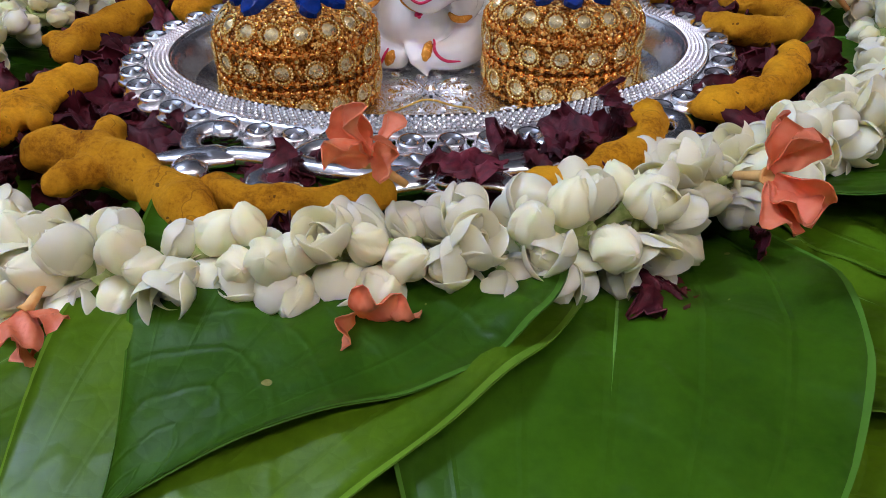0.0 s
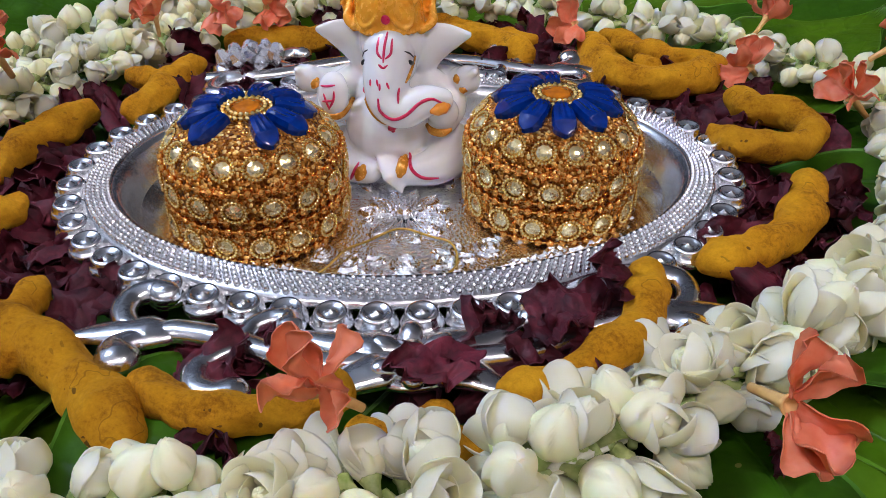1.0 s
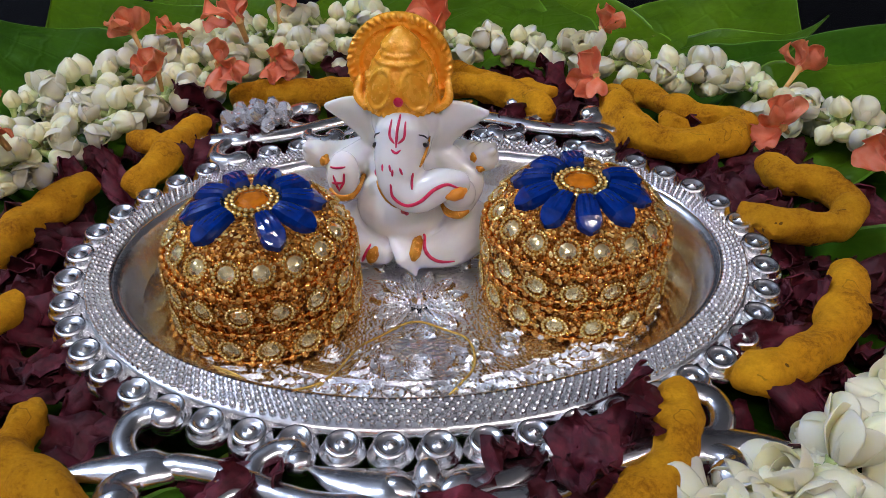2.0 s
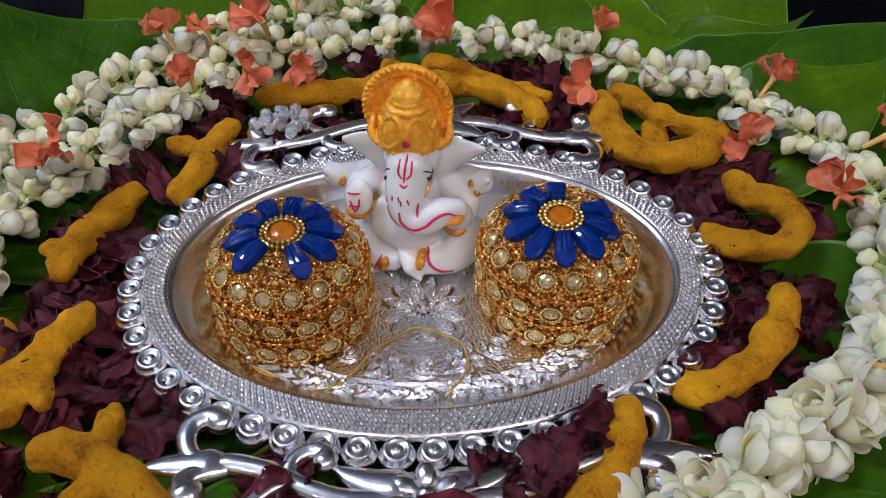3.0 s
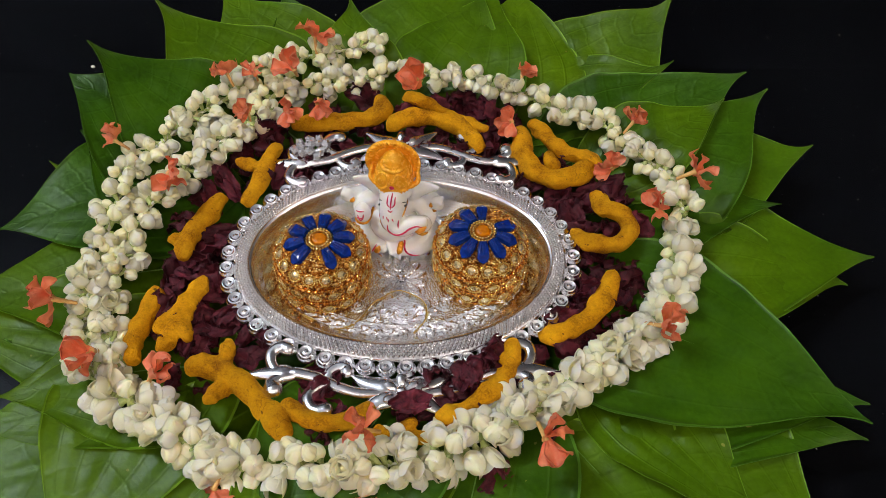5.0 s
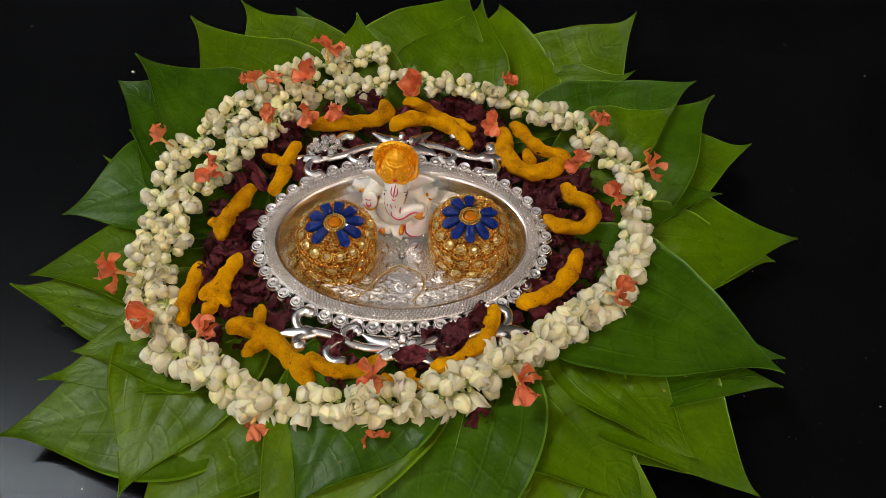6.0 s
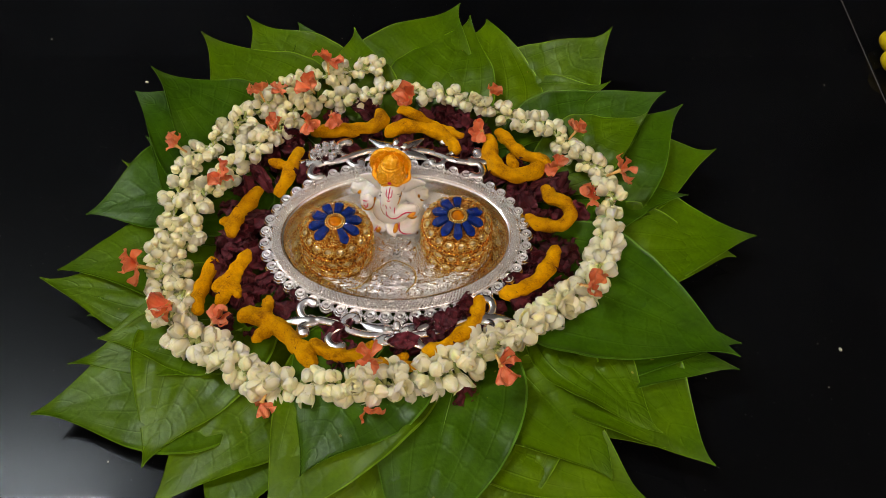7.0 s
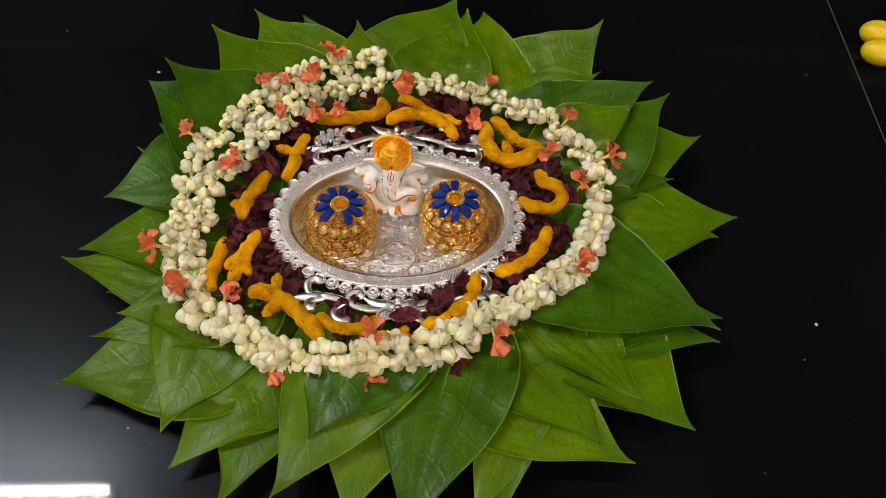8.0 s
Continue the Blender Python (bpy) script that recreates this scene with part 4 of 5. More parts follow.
    for z, r, w in ((0.0552, 0.0050, 60), (0.0537, 0.0064, 70)):
        limb([tuple(dome(d, z, r).translation) for d in (-w, -w / 2, 0, w / 2, w)], [0.0004, 0.0007, 0.0008, 0.0007, 0.0004], 8, 1.0, gold)
    for q in range(17):
        gold.append(moved(ball(0.0007, 8, 6), dome(-80 + 10 * q, 0.0418, 0.0094)))
    skin, crown = fused("figurine_skin", body, 0.00050, 7), fused("figurine_crown", gold, 0.00034, 2)
    tree = bvhtree.BVHTree.FromPolygons([tuple(v) for v in skin[0]], skin[1])

    # painted strokes, laid on the skin as the brush went from the front
    def front_of(x, z):
        hit = tree.ray_cast(Vector((x, -0.05, z)), Vector((0, 1, 0)))[0]
        return tuple(hit) if hit is not None else (x, -0.01, z)

    def stroke(pts, r, slot, flat=0.6):
        p = [front_of(q[0], q[1]) for q in spline([(x, z, 0) for x, z in pts], 8)]
        n = len(p)
        vf = sweep(p, r * np.interp(np.linspace(0, 1, n), [0, 0.2, 0.75, 1], [0.6, 1, 1, 0.5]), 8)
        marks.append(vf)
        slots.extend([slot] * len(vf[1]))

    stroke([(0.0008, 0.0428), (0.0004, 0.0400), (0.0003, 0.0368)], 0.00036, 2)
    stroke([(-0.0012, 0.0418), (-0.0014, 0.0390), (-0.0002, 0.0376)], 0.00034, 2)
    stroke([(0.0022, 0.0416), (0.0021, 0.0388), (0.0008, 0.0376)], 0.00034, 2)
    stroke([(-0.0008, 0.0362), (0.0003, 0.0356), (0.0014, 0.0362)], 0.00032, 2)
    for x, z, d in ((-0.0030, 0.0324, 0.0), (-0.0012, 0.0328, 0.0003), (-0.0004, 0.0318, 0.0), (0.0014, 0.0322, 0.0006)):
        stroke([(x, z), (x + d, z - 0.0014)], 0.00030, 2)
    stroke([(0.0044, 0.0305), (0.0042, 0.0290), (0.0044, 0.0274)], 0.00036, 2)
    stroke([(-0.0008, 0.0282), (-0.0002, 0.0252), (0.0030, 0.0234), (0.0066, 0.0248), (0.0098, 0.0276), (0.0128, 0.0284), (0.0156, 0.0268)], 0.00046, 2)
    stroke([(-0.0060, 0.0292), (-0.0052, 0.0276)], 0.0005, 2)
    stroke([(-0.0172, 0.0280), (-0.0134, 0.0286)], 0.00034, 2)
    stroke([(-0.0164, 0.0262), (-0.0150, 0.0222)], 0.00034, 2)
    stroke([(-0.0136, 0.0270), (-0.0138, 0.0248), (-0.0152, 0.0222)], 0.00034, 2)
    stroke([(-0.0168, 0.0242), (-0.0138, 0.0248)], 0.00034, 2)
    stroke([(0.0018, 0.0190), (0.0022, 0.0176)], 0.0013, 2)
    stroke([(-0.0096, 0.0034), (-0.0086, 0.0058), (-0.0074, 0.0080)], 0.00045, 2)
    stroke([(0.0062, 0.0100), (0.0074, 0.0076), (0.0104, 0.0056), (0.0146, 0.0052)], 0.00050, 2)
    stroke([(0.0132, 0.0252), (0.0168, 0.0256)], 0.0017, 3)
    for pts, r in (([(-0.0180, 0.0202), (-0.0146, 0.0196), (-0.0108, 0.0206)], 0.0013), ([(0.0108, 0.0166), (0.0140, 0.0162), (0.0172, 0.0170)], 0.0013), ([(-0.0074, 0.0040), (-0.0060, 0.0072)], 0.0016), ([(0.0042, 0.0060), (0.0050, 0.0092)], 0.0016), ([(-0.0216, 0.0238), (-0.0206, 0.0256)], 0.0013), ([(0.0178, 0.0284), (0.0182, 0.0270)], 0.0010), ([(0.0192, 0.0252), (0.0206, 0.0248)], 0.0010), ([(-0.0066, 0.0318), (-0.0056, 0.0276), (-0.0030, 0.0232), (0.0010, 0.0194)], 0.00050), ([(0.0072, 0.0352), (0.0066, 0.0330), (0.0058, 0.0312)], 0.00055)):
        stroke(pts, r, 5)
    for s in (-1, 1):
        stroke([(0.0006 + s * 0.0058, 0.0358), (0.0006 + s * 0.0064, 0.0344)], 0.0006, 4)
        stroke([(0.0006 + s * 0.0048, 0.0386), (0.0006 + s * 0.0060, 0.0374), (0.0006 + s * 0.0068, 0.0350)], 0.00022, 4)
    dot_m = dome(3, 0.0458, 0.0094)
    marks.append(moved(scaled(ball(1, 12, 8), (0.0012, 0.0013, 0.0005)), dot_m))
    slots.extend([2] * len(marks[-1][1]))
    V, F = merge(skin, crown, *marks)
    me = make_mesh("figurine", V, F, True, [0] * len(skin[1]) + [1] * len(crown[1]) + slots)
    return thing("figurine", "small seated white and gold porcelain figurine on the tray", "figurine", pose(at[0], at[1], FLOOR_Z + 0.0004, 0, 0, turn), me, [PORCELAIN, CROWN, RED, ORANGE_PAINT, BLACK, GOLD_PAINT])


figurine((-0.0080, 0.0225), 0)


# ---- turmeric ----
def finger(parts_list, label, seed, lift_z=0.0):
    """A dried turmeric finger: tubes with knuckles, fused and roughened."""
    rnd = random.Random(seed)
    pieces = []
    for pts, r in parts_list:
        z = 0.037 + lift_z
        path = spline([(x, y, z + (p[0] if p else 0)) for x, y, *p in pts], 14)
        k = len(path)
        s = np.linspace(0, 1, k)
        knots = [rnd.uniform(0.89, 1.08) for _ in range(7)]
        rad = 1.08 * r * np.interp(s, np.linspace(0, 1, 7), knots)
        rad *= np.interp(s, [0, 0.08, 0.9, 1], [0.86, 1, 0.98, 0.80])
        rad *= 1 + 0.05 * np.sin(s * rnd.uniform(16, 26) + rnd.uniform(0, 6))
        pieces.append(sweep(path, rad, 28))
    V, F = merge(*pieces)
    V = lumps(V, 0.009, 0.0015, seed * 3.1)
    V = lumps(V, 0.0040, 0.0008, seed * 1.3 + 9)
    V = lumps(V, 0.0018, 0.0004, seed * 2.3 + 5)
    c = V.mean(0)
    c[2] = V[:, 2].min()
    me = make_mesh("turmeric_finger", V - c, F)
    ob = thing("turmeric_finger", label, "turmeric root", pose(*c), me, TURMERIC, group="turmeric roots round the tray")
    rm = ob.modifiers.new("fuse", "REMESH")
    rm.mode, rm.voxel_size, rm.use_smooth_shade = "VOXEL", 0.0007, True
    sm = ob.modifiers.new("soften", "SMOOTH")
    sm.factor, sm.iterations = 0.5, 1
    return ob


PLAIN = "curved dry mustard-yellow turmeric finger on dark petals"
FORK = "forked dry mustard-yellow turmeric finger with a side knob"
finger([([(-0.072, 0.075), (-0.057, 0.078), (-0.042, 0.082), (-0.032, 0.087), (-0.027, 0.093), (-0.031, 0.100)], 0.0044)], PLAIN, 1)
finger([([(-0.020, 0.083), (-0.011, 0.089), (0.001, 0.091), (0.013, 0.088), (0.023, 0.081), (0.028, 0.074)], 0.0045)], PLAIN, 2)
finger([([(-0.015, 0.105), (-0.004, 0.101), (0.008, 0.094), (0.021, 0.089), (0.030, 0.087)], 0.0034)], "thin straight turmeric finger lying behind another", 3)
finger([([(0.050, 0.087), (0.052, 0.074), (0.058, 0.063), (0.069, 0.058), (0.080, 0.061), (0.086, 0.068)], 0.0054)], "thick u-shaped mustard-yellow turmeric finger", 4)
finger([([(0.056, 0.094), (0.063, 0.087), (0.073, 0.078), (0.085, 0.074), (0.092, 0.072)], 0.0038), ([(0.066, 0.072), (0.069, 0.066)], 0.0034)], FORK, 5)
finger([([(0.093, 0.049), (0.096, 0.043), (0.105, 0.040), (0.109, 0.032), (0.106, 0.024), (0.097, 0.020), (0.088, 0.021), (0.083, 0.025)], 0.0044)], "hook-shaped mustard-yellow turmeric finger", 6)
finger([([(0.100, 0.001), (0.099, -0.008), (0.094, -0.018), (0.086, -0.027), (0.078, -0.032), (0.072, -0.037)], 0.0046)], PLAIN, 7)
finger([([(0.056, -0.043), (0.056, -0.051), (0.053, -0.061), (0.046, -0.070), (0.037, -0.077), (0.030, -0.082)], 0.0043)], PLAIN, 8, 0.001)
finger([([(-0.038, -0.085), (-0.031, -0.089), (-0.021, -0.091), (-0.010, -0.088), (-0.002, -0.083)], 0.0040)], "rough peeling turmeric finger beside the silver scroll", 9)
finger([([(0.003, -0.091), (0.015, -0.092), (0.026, -0.090), (0.035, -0.086), (0.039, -0.083)], 0.0032), ([(0.012, -0.091), (0.018, -0.085)], 0.0028)], FORK, 10, -0.002)
finger([([(-0.083, -0.073), (-0.074, -0.073), (-0.063, -0.077), (-0.052, -0.084), (-0.041, -0.093), (-0.036, -0.098)], 0.0050), ([(-0.070, -0.070), (-0.070, -0.060)], 0.0038), ([(-0.067, -0.081), (-0.072, -0.087)], 0.0038)], "thick forked turmeric root with two knobs", 11)
finger([([(-0.111, -0.040), (-0.112, -0.050), (-0.113, -0.060), (-0.113, -0.069), (-0.110, -0.074)], 0.0043)], PLAIN, 12)
finger([([(-0.093, -0.030), (-0.094, -0.038), (-0.098, -0.048), (-0.104, -0.057)], 0.0040), ([(-0.095, -0.047), (-0.098, -0.058), (-0.100, -0.066)], 0.0038), ([(-0.095, -0.052), (-0.091, -0.060)], 0.0030)], FORK, 13)
finger([([(-0.097, 0.019), (-0.101, 0.009), (-0.105, -0.002), (-0.107, -0.011), (-0.106, -0.017)], 0.0044), ([(-0.106, -0.007), (-0.114, -0.009)], 0.0030)], FORK, 14)
finger([([(-0.079, 0.056), (-0.080, 0.045), (-0.081, 0.033), (-0.083, 0.020)], 0.0042), ([(-0.083, 0.042), (-0.095, 0.044)], 0.0031)], FORK, 15)


# ---- jasmine garlands ----
BUD_L, BUD_R = 0.0110, 0.0047


def bud_core(L, R, open_tip, seed, cream=False):
    """A closed bud: five petals wound over one another."""
    rnd = random.Random(seed)
    n, k = 60, 15
    P = []
    ph, tw = rnd.uniform(0, 6), rnd.uniform(0.5, 0.9)
    for i in range(k + 1):
        s = i / k
        r = R * (math.sin(math.pi * (0.05 + (0.92 - open_tip) * s ** 0.86)) ** 0.66)
        row = []
        for j in range(n):
            a = j / n * TAU
            saw = (a / TAU * 5 + tw * s + ph) % 1
            edge = 1 + 0.30 * (saw - 0.5) * min(1, 2.5 * s) - 0.10 * (saw > 0.93)
            row.append((r * edge * math.cos(a), r * edge * math.sin(a), L * s - 0.0008 * (saw - 0.5) * s))
        P.append(row)
    P.append([(0, 0, L * (1.0 - 0.35 * open_tip))] * n)
    me = make_mesh("jasmine_bud", *grid(np.array(P), wrap_v=True))
    me.materials.append(JASMINE_CREAM if cream else JASMINE)
    return me


def bud_petal(L, R, W, flare, close, seed):
    """One plump rounded petal rising along z, its back towards +x, one edge tucked inwards."""
    rnd = random.Random(seed)
    skew, curl_in, tuck = rnd.uniform(-0.12, 0.12), rnd.uniform(0.8, 1.15), rnd.uniform(0.18, 0.30)
    V, F = ball(1.0, 16, 12)
    out = []
    for bx, by, bz in V:
        s, r = (bz + 1) / 2, max(math.hypot(bx, by), 1e-4)
        wide = r ** -0.12 * (0.88 + 0.26 * s)
        y = W * by * wide
        x = R * (0.22 + 0.80 * math.sin(min(s * 1.6, 1) * math.pi / 2)) + flare * max(0, s - 0.3) ** 1.7 - close * R * max(0, s - 0.55) ** 1.6
        x += 0.00042 * bx - curl_in * y * y / (2.3 * R) + tuck * y * min(1, 2 * s)
        out.append((x, y + skew * s * W, 0.0005 + L * s - 0.25 * flare * max(0, s - 0.6)))
    me = make_mesh("petal", out, F)
    me.materials.append(JASMINE)
    return me


CORES = {"closed": [bud_core(BUD_L, BUD_R, 0.0, i) for i in range(4)],
         "small": [bud_core(BUD_L * 0.80, BUD_R * 0.86, 0.0, i + 9, True) for i in range(3)],
         "half": [bud_core(BUD_L * 0.94, BUD_R * 0.86, 0.0, i + 20) for i in range(3)],
         "open": [bud_core(BUD_L * 0.62, BUD_R * 0.46, 0.06, i + 30, True) for i in range(3)],
         "bloom": [bud_core(BUD_L * 0.50, BUD_R * 0.36, 0.06, i + 40, True) for i in range(2)]}
HUG = [bud_petal(BUD_L * 0.95, BUD_R * 1.0, BUD_R * 1.12, -0.0010, 1.5, i) for i in range(4)]
CUP = [bud_petal(BUD_L * 1.0, BUD_R * 1.04, BUD_R * 1.08, 0.0010, 0.45, i + 10) for i in range(4)]
FLARE = [bud_petal(BUD_L * 1.12, BUD_R * 1.0, BUD_R * 0.98, 0.006, 0.0, i + 20) for i in range(4)]
# rings of petals: how many, which, turned by, scale
SETS = {"closed": [], "small": [], "half": [(3, HUG, 0, 1.0)],
        "open": [(5, CUP, 0, 1.0), (3, HUG, 0.4, 0.80)],
        "bloom": [(6, FLARE, 0, 1.0), (4, CUP, 0.5, 0.84)]}
stalk = [(1e-5, -0.0062), (0.0010, -0.0060), (0.0013, -0.0030), (0.0017, -0.0008), (0.0024, 0.0004), (0.0021, 0.0014), (0.0012, 0.0012)]
calyx_me = make_mesh("calyx", *lathe(stalk, 9))
calyx_me.materials.append(CALYX)


def petal_sheet(seed):
    rnd = random.Random(seed)
    P = np.zeros((9, 9, 3))
    for i in range(9):
        s = i / 8
        for j in range(9):
            q = 2 * j / 8 - 1
            w = 0.0012 + 0.0034 * math.sin(min(1, s * 1.3) * math.pi / 2) ** 1.1
            x = 0.0112 * s - 0.0016 * q * q * s + 0.0006 * math.sin(3 * q + seed) * s
            z = 0.0026 * math.sin(s * 2.4) * (1 if seed % 2 else -0.6) + 0.0030 * q * q * s * (1 if seed % 3 else -0.7) + 0.0012 * math.sin(5 * q + 5 * s + seed) * s + 0.0006 * math.sin(9 * s + 3 * q + 2 * seed)
            P[i, j] = (x, w * q * (1 - 0.12 * (s > 0.95)), z)
    me = make_mesh("petal", *shell(P, 0.0003))
    me.materials.append(ORANGE)
    return me


PETALS = [petal_sheet(i) for i in range(5)]
tube_me = make_mesh("orange_flower", *lathe([(1e-5, -0.0105), (0.0009, -0.0100), (0.0010, -0.006), (0.0013, -0.001), (0.0022, 0.0008), (0.0014, 0.0006), (1e-5, -0.001)], 10))
tube_me.materials.append(ORANGE_TUBE)


def orange_flower(owner, at, way, seed, size=1.0):
    rnd = random.Random(seed)
    q = Vector(way).to_track_quat("Z", "Y").to_matrix().to_4x4()
    m = Matrix.Translation(Vector(at) - Vector(way).normalized() * 0.0035) @ q @ pose(0, 0, 0, 0, 0, rnd.uniform(0, 360)) @ Matrix.Diagonal((size, size, size, 1))
    fl = part("orange_flower", tube_me, None, owner, "salmon-orange flower tucked among the buds", m=m)
    n = 5
    for i in range(n):
        a = -85 + 170 * i / (n - 1) + rnd.uniform(-16, 16)
        part("petal", PETALS[rnd.randrange(5)], None, fl, m=pose(0, 0, 0, 0, 0, a) @ pose(0.0012, 0, 0.0006, rnd.uniform(-34, 34), rnd.uniform(-70, 4), 0))
    return fl


def garland(label, pts, step, mix, seed, size, heights, girths):
    """heights and girths: the strand's height and thickness at even steps along it."""
    rnd = random.Random(seed)
    path = spline([(x, y, 0.0) for x, y in pts], 40)
    path[:, 2] = np.interp(np.linspace(0, 1, len(path)), np.linspace(0, 1, len(heights)), heights)
    seg = np.concatenate([[0], np.cumsum(np.linalg.norm(np.diff(path, axis=0), axis=1))])
    g = thing("jasmine_garland", label, "garland", group="flower garlands round the tray")
    dense = [np.array([np.interp(u, seg, path[:, k]) for k in range(3)]) for u in np.arange(0, seg[-1], 0.004)]
    cord = [tuple(p) for p in dense]
    part("string", make_mesh("string", *sweep(cord, [0.0009] * len(cord), 6)), STRING, g)
    u, turn = 0.0, rnd.uniform(0, 6)
    while u < seg[-1]:
        p = np.array([np.interp(u, seg, path[:, k]) for k in range(3)])
        ahead = np.array([np.interp(min(u + 0.002, seg[-1]), seg, path[:, k]) for k in range(3)])
        behind = np.array([np.interp(max(u - 0.002, 0), seg, path[:, k]) for k in range(3)])
        t = Vector(ahead - behind).normalized()
        side = t.cross(Vector((0, 0, 1))).normalized()
        a = turn
        turn += 2.4 + rnd.uniform(-0.35, 0.35)
        up = math.sin(a)
        way = side * math.cos(a) + Vector((0, 0, 1)) * up + t * rnd.uniform(-0.95, 0.95)
        if up < -0.45:
            way.z = rnd.uniform(-0.45, 0.2)
        way.normalize()
        kind = rnd.choices(list(mix), list(mix.values()))[0]
        sc = size * rnd.uniform(0.86, 1.14)
        girth = float(np.interp(u / seg[-1], np.linspace(0, 1, len(girths)), girths))
        foot = Vector(p) + way * girth * rnd.uniform(0.6, 1.25)
        m = Matrix.Translation(foot) @ way.to_track_quat("Z", "Y").to_matrix().to_4x4() @ pose(0, 0, 0, rnd.uniform(-14, 14), rnd.uniform(-14, 14), rnd.uniform(0, 360)) @ Matrix.Diagonal((sc, sc, sc, 1))
        bud = part("jasmine_bud", rnd.choice(CORES[kind]), None, g, m=m)
        for count, shapes, ph, k in SETS[kind]:
            for i in range(count):
                part("petal", rnd.choice(shapes), None, bud, m=pose(0, 0, 0, 0, 0, (i + ph) / count * 360 + rnd.uniform(-10, 10)) @ pose(0, 0, 0, 0, rnd.uniform(-5, 5), 0) @ Matrix.Diagonal((k, k, k, 1)))
        part("calyx", calyx_me, None, bud)
        u += step * rnd.uniform(0.8, 1.2)
    return g


FRESH = {"closed": 3.4, "half": 4.4, "open": 1.9, "bloom": 0.45}
TIGHT = {"closed": 3, "small": 3, "half": 4, "open": 1.1}
FRONT_PATH = [(-0.122, -0.089), (-0.106, -0.092), (-0.095, -0.098), (-0.084, -0.103), (-0.065, -0.112), (-0.050, -0.112), (-0.032, -0.110), (-0.004, -0.108), (0.025, -0.100), (0.051, -0.085), (0.073, -0.065), (0.094, -0.047), (0.115, -0.029), (0.130, -0.006), (0.132, 0.019)]
BACK_PATH = [(0.132, 0.019), (0.1355, 0.033), (0.1365, 0.047), (0.1325, 0.059), (0.1285, 0.071), (0.107, 0.087), (0.089, 0.105), (0.065, 0.109), (0.051, 0.117), (0.020, 0.123), (-0.014, 0.124), (-0.026, 0.121)]
OUTER_PATH = [(-0.037, 0.143), (-0.068, 0.133), (-0.097, 0.117), (-0.108, 0.104), (-0.113, 0.091), (-0.130, 0.070), (-0.1455, 0.040), (-0.150, 0.023), (-0.147, -0.009), (-0.1445, -0.038), (-0.135, -0.069), (-0.120, -0.089)]
INNER_PATH = [(-0.030, 0.120), (-0.059, 0.108), (-0.077, 0.106), (-0.090, 0.095), (-0.095, 0.076), (-0.114, 0.050), (-0.127, 0.023), (-0.133, 0.004), (-0.134, -0.018), (-0.132, -0.046), (-0.121, -0.071), (-0.113, -0.078)]
front = garland("thick garland of fresh white jasmine buds and open flowers", FRONT_PATH, 0.00145, FRESH, 5, 0.87, [0.033, 0.033, 0.0325, 0.036, 0.0335, 0.033, 0.035], [0.0026, 0.0028, 0.0036, 0.0050, 0.0030, 0.0026, 0.0026])
back = garland("narrow garland of small closed white jasmine buds", BACK_PATH, 0.0017, TIGHT, 6, 0.69, [0.036, 0.036], [0.0031, 0.0023])
outer = garland("outer strand of tightly strung cream jasmine buds", OUTER_PATH, 0.0014, TIGHT, 7, 0.68, [0.036, 0.036], [0.0040, 0.0040])
inner = garland("inner strand of tightly strung white jasmine buds", INNER_PATH, 0.0014, TIGHT, 8, 0.68, [0.036, 0.036], [0.0040, 0.0040])

# place, way that the flower faces, size
ON_FRONT = [(-0.060, -0.127, 0.032, -0.3, -0.85, -0.5, 0.8), (0.0017, -0.122, 0.0315, 0.3, -0.9, -0.25, 0.9), (0.0747, -0.0913, 0.0495, 0.3, -0.7, 0.4, 0.98), (0.1263, -0.0296, 0.0492, 0.8, -0.3, 0.4, 0.95), (-0.0030, -0.0985, 0.0545, -0.6, -0.25, 0.6, 0.9), (-0.097, -0.080, 0.044, 0.3, 0.5, 0.7, 0.9), (0.1413, 0.0619, 0.0537, 0.8, 0.2, 0.5, 0.95), (0.120, 0.043, 0.044, -0.6, 0, 0.6, 0.9)]
ON_BACK = [(0.1105, 0.099, 0.047, 0.5, 0.5, 0.6, 0.75), (0.047, 0.125, 0.048, 0.1, 0.6, 0.8, 0.7), (0.043, 0.087, 0.046, -0.2, -0.5, 0.8, 0.75), (0.0975, 0.066, 0.041, -0.4, -0.6, 0.5, 0.8), (-0.009, 0.102, 0.054, 0, -0.5, 0.8, 1.05)]
ON_OUTER = [(-0.074, 0.135, 0.050, -0.1, 0.5, 0.8, 0.95), (-0.116, 0.097, 0.051, -0.5, 0.5, 0.7, 0.75), (-0.101, 0.102, 0.051, -0.2, 0.3, 0.9, 0.65), (-0.078, 0.100, 0.055, 0, -0.4, 0.9, 1.0), (-0.160, 0.040, 0.050, -0.9, 0.2, 0.5, 0.8), (-0.154, -0.056, 0.050, -0.9, -0.2, 0.5, 1.0), (-0.126, -0.079, 0.050, -0.3, -0.5, 0.8, 1.05)]
ON_INNER = [(-0.119, 0.016, 0.058, 0, -0.4, 0.9, 1.0), (-0.096, 0.071, 0.050, 0, 0, 1, 0.7), (-0.075, 0.071, 0.050, 0.3, -0.8, 0.4, 0.75), (-0.060, 0.079, 0.048, 0.2, -0.9, 0.3, 0.7)]
seed = 0
for owner, spots in ((front, ON_FRONT), (back, ON_BACK), (outer, ON_OUTER), (inner, ON_INNER)):
    for x, y, z, a, b, c, size in spots:
        orange_flower(owner, (x, y, z), (a, b, c), seed, size)
        seed += 1


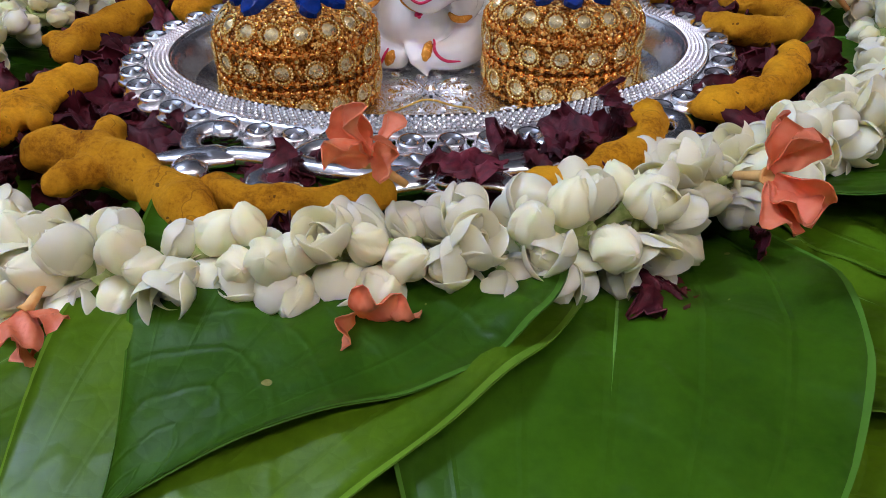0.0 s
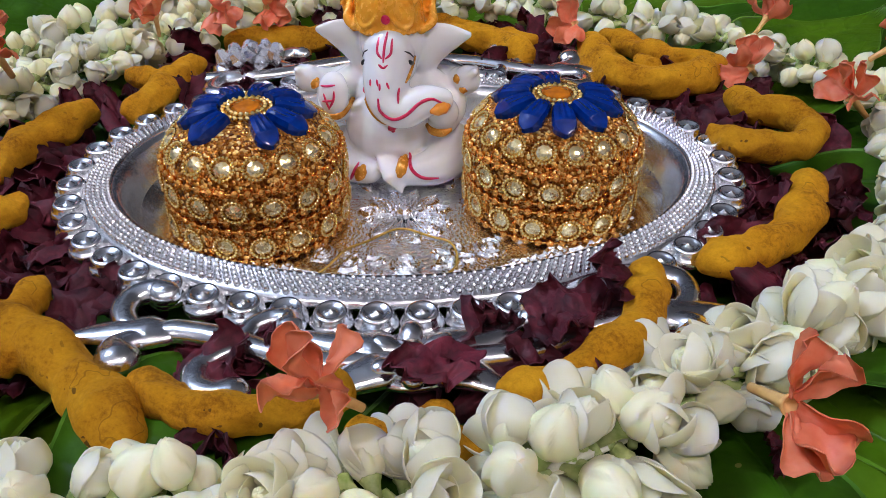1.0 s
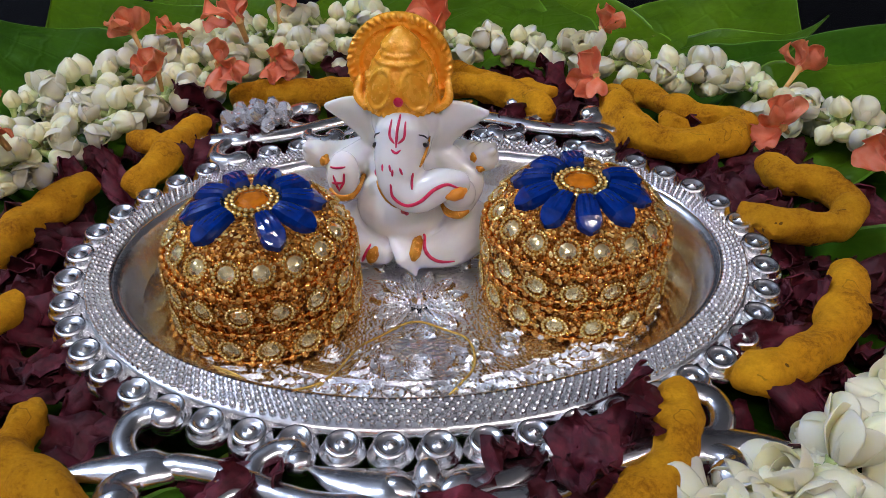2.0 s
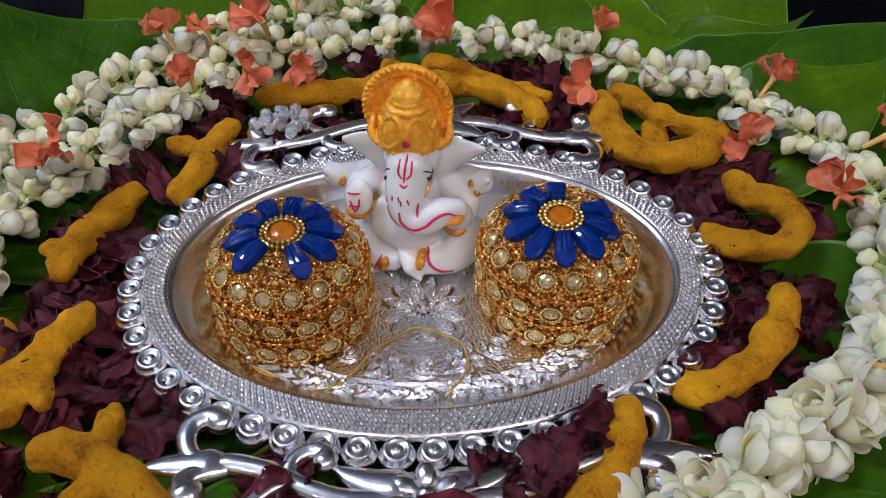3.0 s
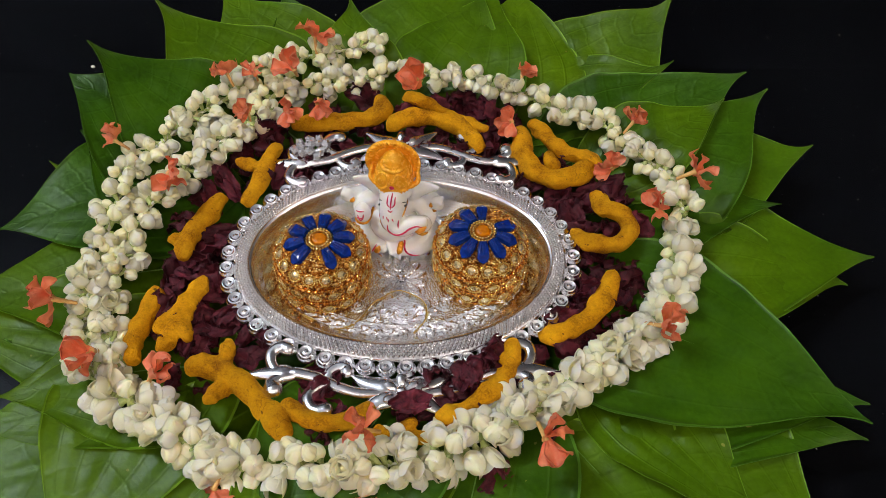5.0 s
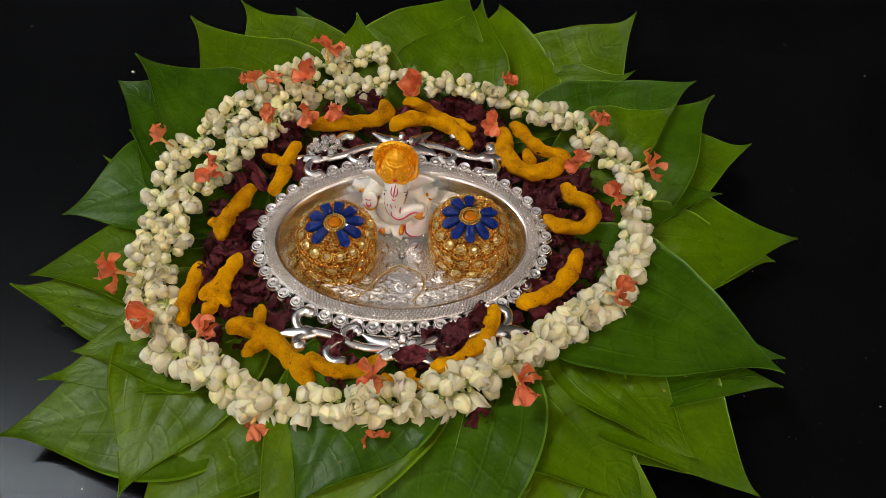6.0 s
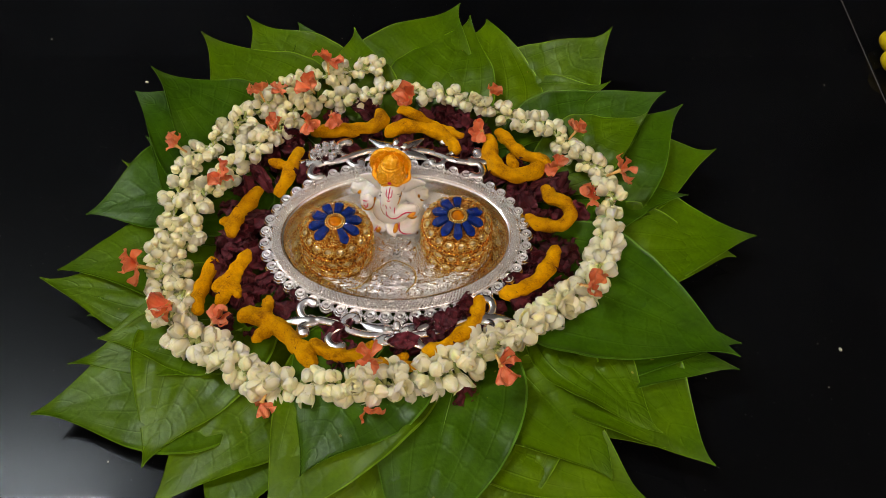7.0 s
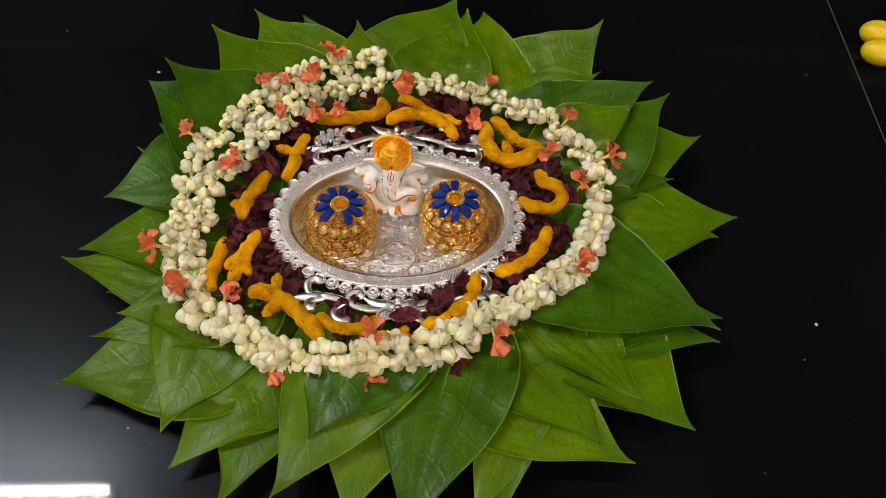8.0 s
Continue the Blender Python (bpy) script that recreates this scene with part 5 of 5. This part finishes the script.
# ---- dark rose petals ----
def rose_mesh(seed):
    rnd = random.Random(seed)
    n = 12
    P = np.zeros((n, n, 3))
    long = rnd.choice((1.0, 1.15, 1.4))
    ph, cu, fold = rnd.uniform(0, 6), rnd.uniform(0.2, 0.9), rnd.uniform(-0.5, 0.5)
    for i in range(n):
        for j in range(n):
            a, b = 2 * i / (n - 1) - 1, 2 * j / (n - 1) - 1
            x, y = a * math.sqrt(1 - b * b / 2), b * math.sqrt(1 - a * a / 2)
            v = noise.noise_vector(Vector((x * 1.7 + seed, y * 1.7, seed * 0.37)))
            w = noise.noise_vector(Vector((x * 4 + seed, y * 4, seed * 0.7)))
            z = 0.35 * cu * (x * x) + fold * x * y * 0.6 + 0.75 * v.z + 0.58 * w.z + 0.15 * math.sin(3 * y + ph)
            P[i, j] = (long * 0.0085 * (x + 0.35 * v.x + 0.16 * w.x), 0.0062 / long * (y + 0.35 * v.y + 0.16 * w.y), 0.0058 * z)
    V, F = shell(P, 0.0004)
    V[:, 2] -= V[:, 2].min()
    me = make_mesh("rose_petal", V, F)
    me.materials.append(ROSE)
    return me


ROSES = [rose_mesh(i + 1) for i in range(16)]
INNER_EDGE = [(-180, 0.118), (-150, 0.120), (-135, 0.122), (-120, 0.112), (-90, 0.106), (-60, 0.100), (-30, 0.102), (0, 0.122), (20, 0.130), (40, 0.120), (60, 0.114), (90, 0.118), (120, 0.119), (150, 0.119), (180, 0.118)]


def tray_radius(a):
    a -= math.radians(6)
    return 1 / math.hypot(math.cos(a) / (A_OUT + 0.002), math.sin(a) / (B_OUT + 0.002))


def rose_petal(x, y, z, m=None, s=1.0):
    rnd = random.Random(int(x * 1e5) * 31 + int(y * 1e5))
    turn = m or pose(0, 0, 0, rnd.uniform(-55, 55), rnd.uniform(-55, 55), rnd.uniform(0, 360))
    k = s * rnd.uniform(0.62, 1.12)
    return thing("rose_petal", "dried crumpled dark maroon rose petal", "petal", Matrix.Translation((x, y, z)) @ turn @ Matrix.Diagonal((k, k, k, 1)), rnd.choice(ROSES), group="dark rose petals round the tray")


rnd = random.Random(21)
for i in range(250):
    a = rnd.uniform(-math.pi, math.pi)
    r0, r1 = tray_radius(a) + 0.003, float(np.interp(math.degrees(a), [p[0] for p in INNER_EDGE], [p[1] for p in INNER_EDGE]))
    r = r0 + (r1 - r0) * rnd.random()
    x, y = r * math.cos(a), r * math.sin(a)
    if y < -0.05 and x > -0.075 and rnd.random() < 0.72:
        continue
    rose_petal(x, y, 0.0205 + 0.010 * rnd.random(), s=1.15)
NEAR_SCROLL = [(0.028, -0.060), (0.035, -0.063), (0.040, -0.057), (0.033, -0.070), (0.044, -0.067), (0.023, -0.066), (-0.025, -0.078), (-0.015, -0.082), (-0.057, -0.057), (-0.066, -0.050), (-0.059, -0.064), (-0.077, -0.047)]
BESIDE_TRAY = [(-0.074, -0.040), (-0.105, -0.027), (-0.091, -0.056), (0.077, -0.053), (0.070, -0.061), (0.086, -0.038), (0.094, -0.031), (0.109, 0.009), (0.091, -0.008), (0.081, 0.041), (0.067, 0.045), (0.044, 0.057), (-0.063, 0.048), (-0.053, 0.069), (-0.095, 0.003)]
for x, y in NEAR_SCROLL:
    rose_petal(x, y, 0.0345 if x > 0 else 0.030, s=1.0)
for x, y in BESIDE_TRAY:
    rose_petal(x, y, 0.027, s=1.1)
for x, y, z, lean, turn, k in ((0.015, -0.078, 0.0385, 12, 25, 1.25), (0.046, -0.048, 0.040, 62, 70, 1.0), (0.038, -0.062, 0.0385, -25, 110, 1.1), (0.055, -0.101, 0.024, 20, 60, 0.95), (0.058, -0.099, 0.023, -24, 130, 0.9), (0.076, -0.080, 0.026, 48, 80, 0.9), (0.111, -0.047, 0.026, 20, 30, 0.8)):
    rose_petal(x, y, z, pose(0, 0, 0, lean, 0.5 * lean, turn), k)


# ---- small things ----
def crystal(at):
    t = thing("crystal_trinket", "clear sparkling faceted glass trinket beside the silver scroll", "trinket", pose(*at))
    r = random.Random(4)
    for q in range(13):
        a, out = q * 137.5, 0.0022 * math.sqrt(q)
        k = r.uniform(0.7, 1.15)
        g = scaled(lathe([(1e-5, -0.003), (0.0021, -0.0005), (0.0026, 0.0010), (0.0013, 0.0030), (1e-5, 0.0034)], 5), (k, k, k * 1.15))
        m = pose(1.2 * out * math.cos(math.radians(a)), 0.9 * out * math.sin(math.radians(a)), 0.0055 - 0.25 * out, r.uniform(-40, 40), r.uniform(-40, 40), a)
        part("facet", make_mesh("facet", *moved(g, m), smooth=False), CRYSTAL, t)


crystal((-0.059, 0.057, 0.036))

loop = spline([(-0.046, -0.034, 0), (-0.036, -0.037, 0), (-0.026, -0.040, 0), (-0.017, -0.033, 0), (-0.011, -0.022, 0), (-0.002, -0.015, 0), (0.008, -0.016, 0), (0.014, -0.022, 0), (0.014, -0.030, 0), (0.010, -0.036, 0)], 10)
loop[:, 2] = FLOOR_Z + 0.0014 + 0.0006 * np.sin(np.arange(len(loop)) * 0.4)
thing("gold_thread", "loose thin golden thread on the tray floor", "thread", None, make_mesh("gold_thread", *sweep(loop, [0.00030] * len(loop), 6)), THREAD)

for x, y, s in ((0.374, 0.266, 0.9), (0.371, 0.243, 0.86)):
    prof = [(1e-5, -0.0175), (0.004, -0.0165), (0.009, -0.012), (0.012, -0.005), (0.0125, 0.003), (0.0105, 0.010), (0.006, 0.0155), (0.003, 0.0175), (1e-5, 0.0185)]
    m = pose(x, y, 0.0125 * s, 90, 0, 30 + 50 * s) @ Matrix.Diagonal((s, s, s, 1))
    thing("lemon", "small ripe yellow lemon on the black floor", "fruit", m, make_mesh("lemon", *lathe([(max(p[0], 1e-5), p[1]) for p in spline([(a, b, 0) for a, b in prof], 3)], 20)), LEMON, group="lemons on the floor")

rnd = random.Random(3)
crumbs = []
for i in range(60):
    a, r = rnd.uniform(0, TAU), rnd.uniform(0.2, 0.5)
    s = rnd.choice((0.0004, 0.0005, 0.0007, 0.0016))
    crumbs.append(moved(scaled(ball(1, 6, 4), (s, s * 0.7, s * 0.5)), pose(r * math.cos(a), r * math.sin(a), s * 0.4, 0, 0, rnd.uniform(0, 180))))
thing("crumbs", "scattered pale crumbs and dust on the black floor", "crumbs", None, make_mesh("crumbs", *merge(*crumbs)), STRING, kind="stuff")
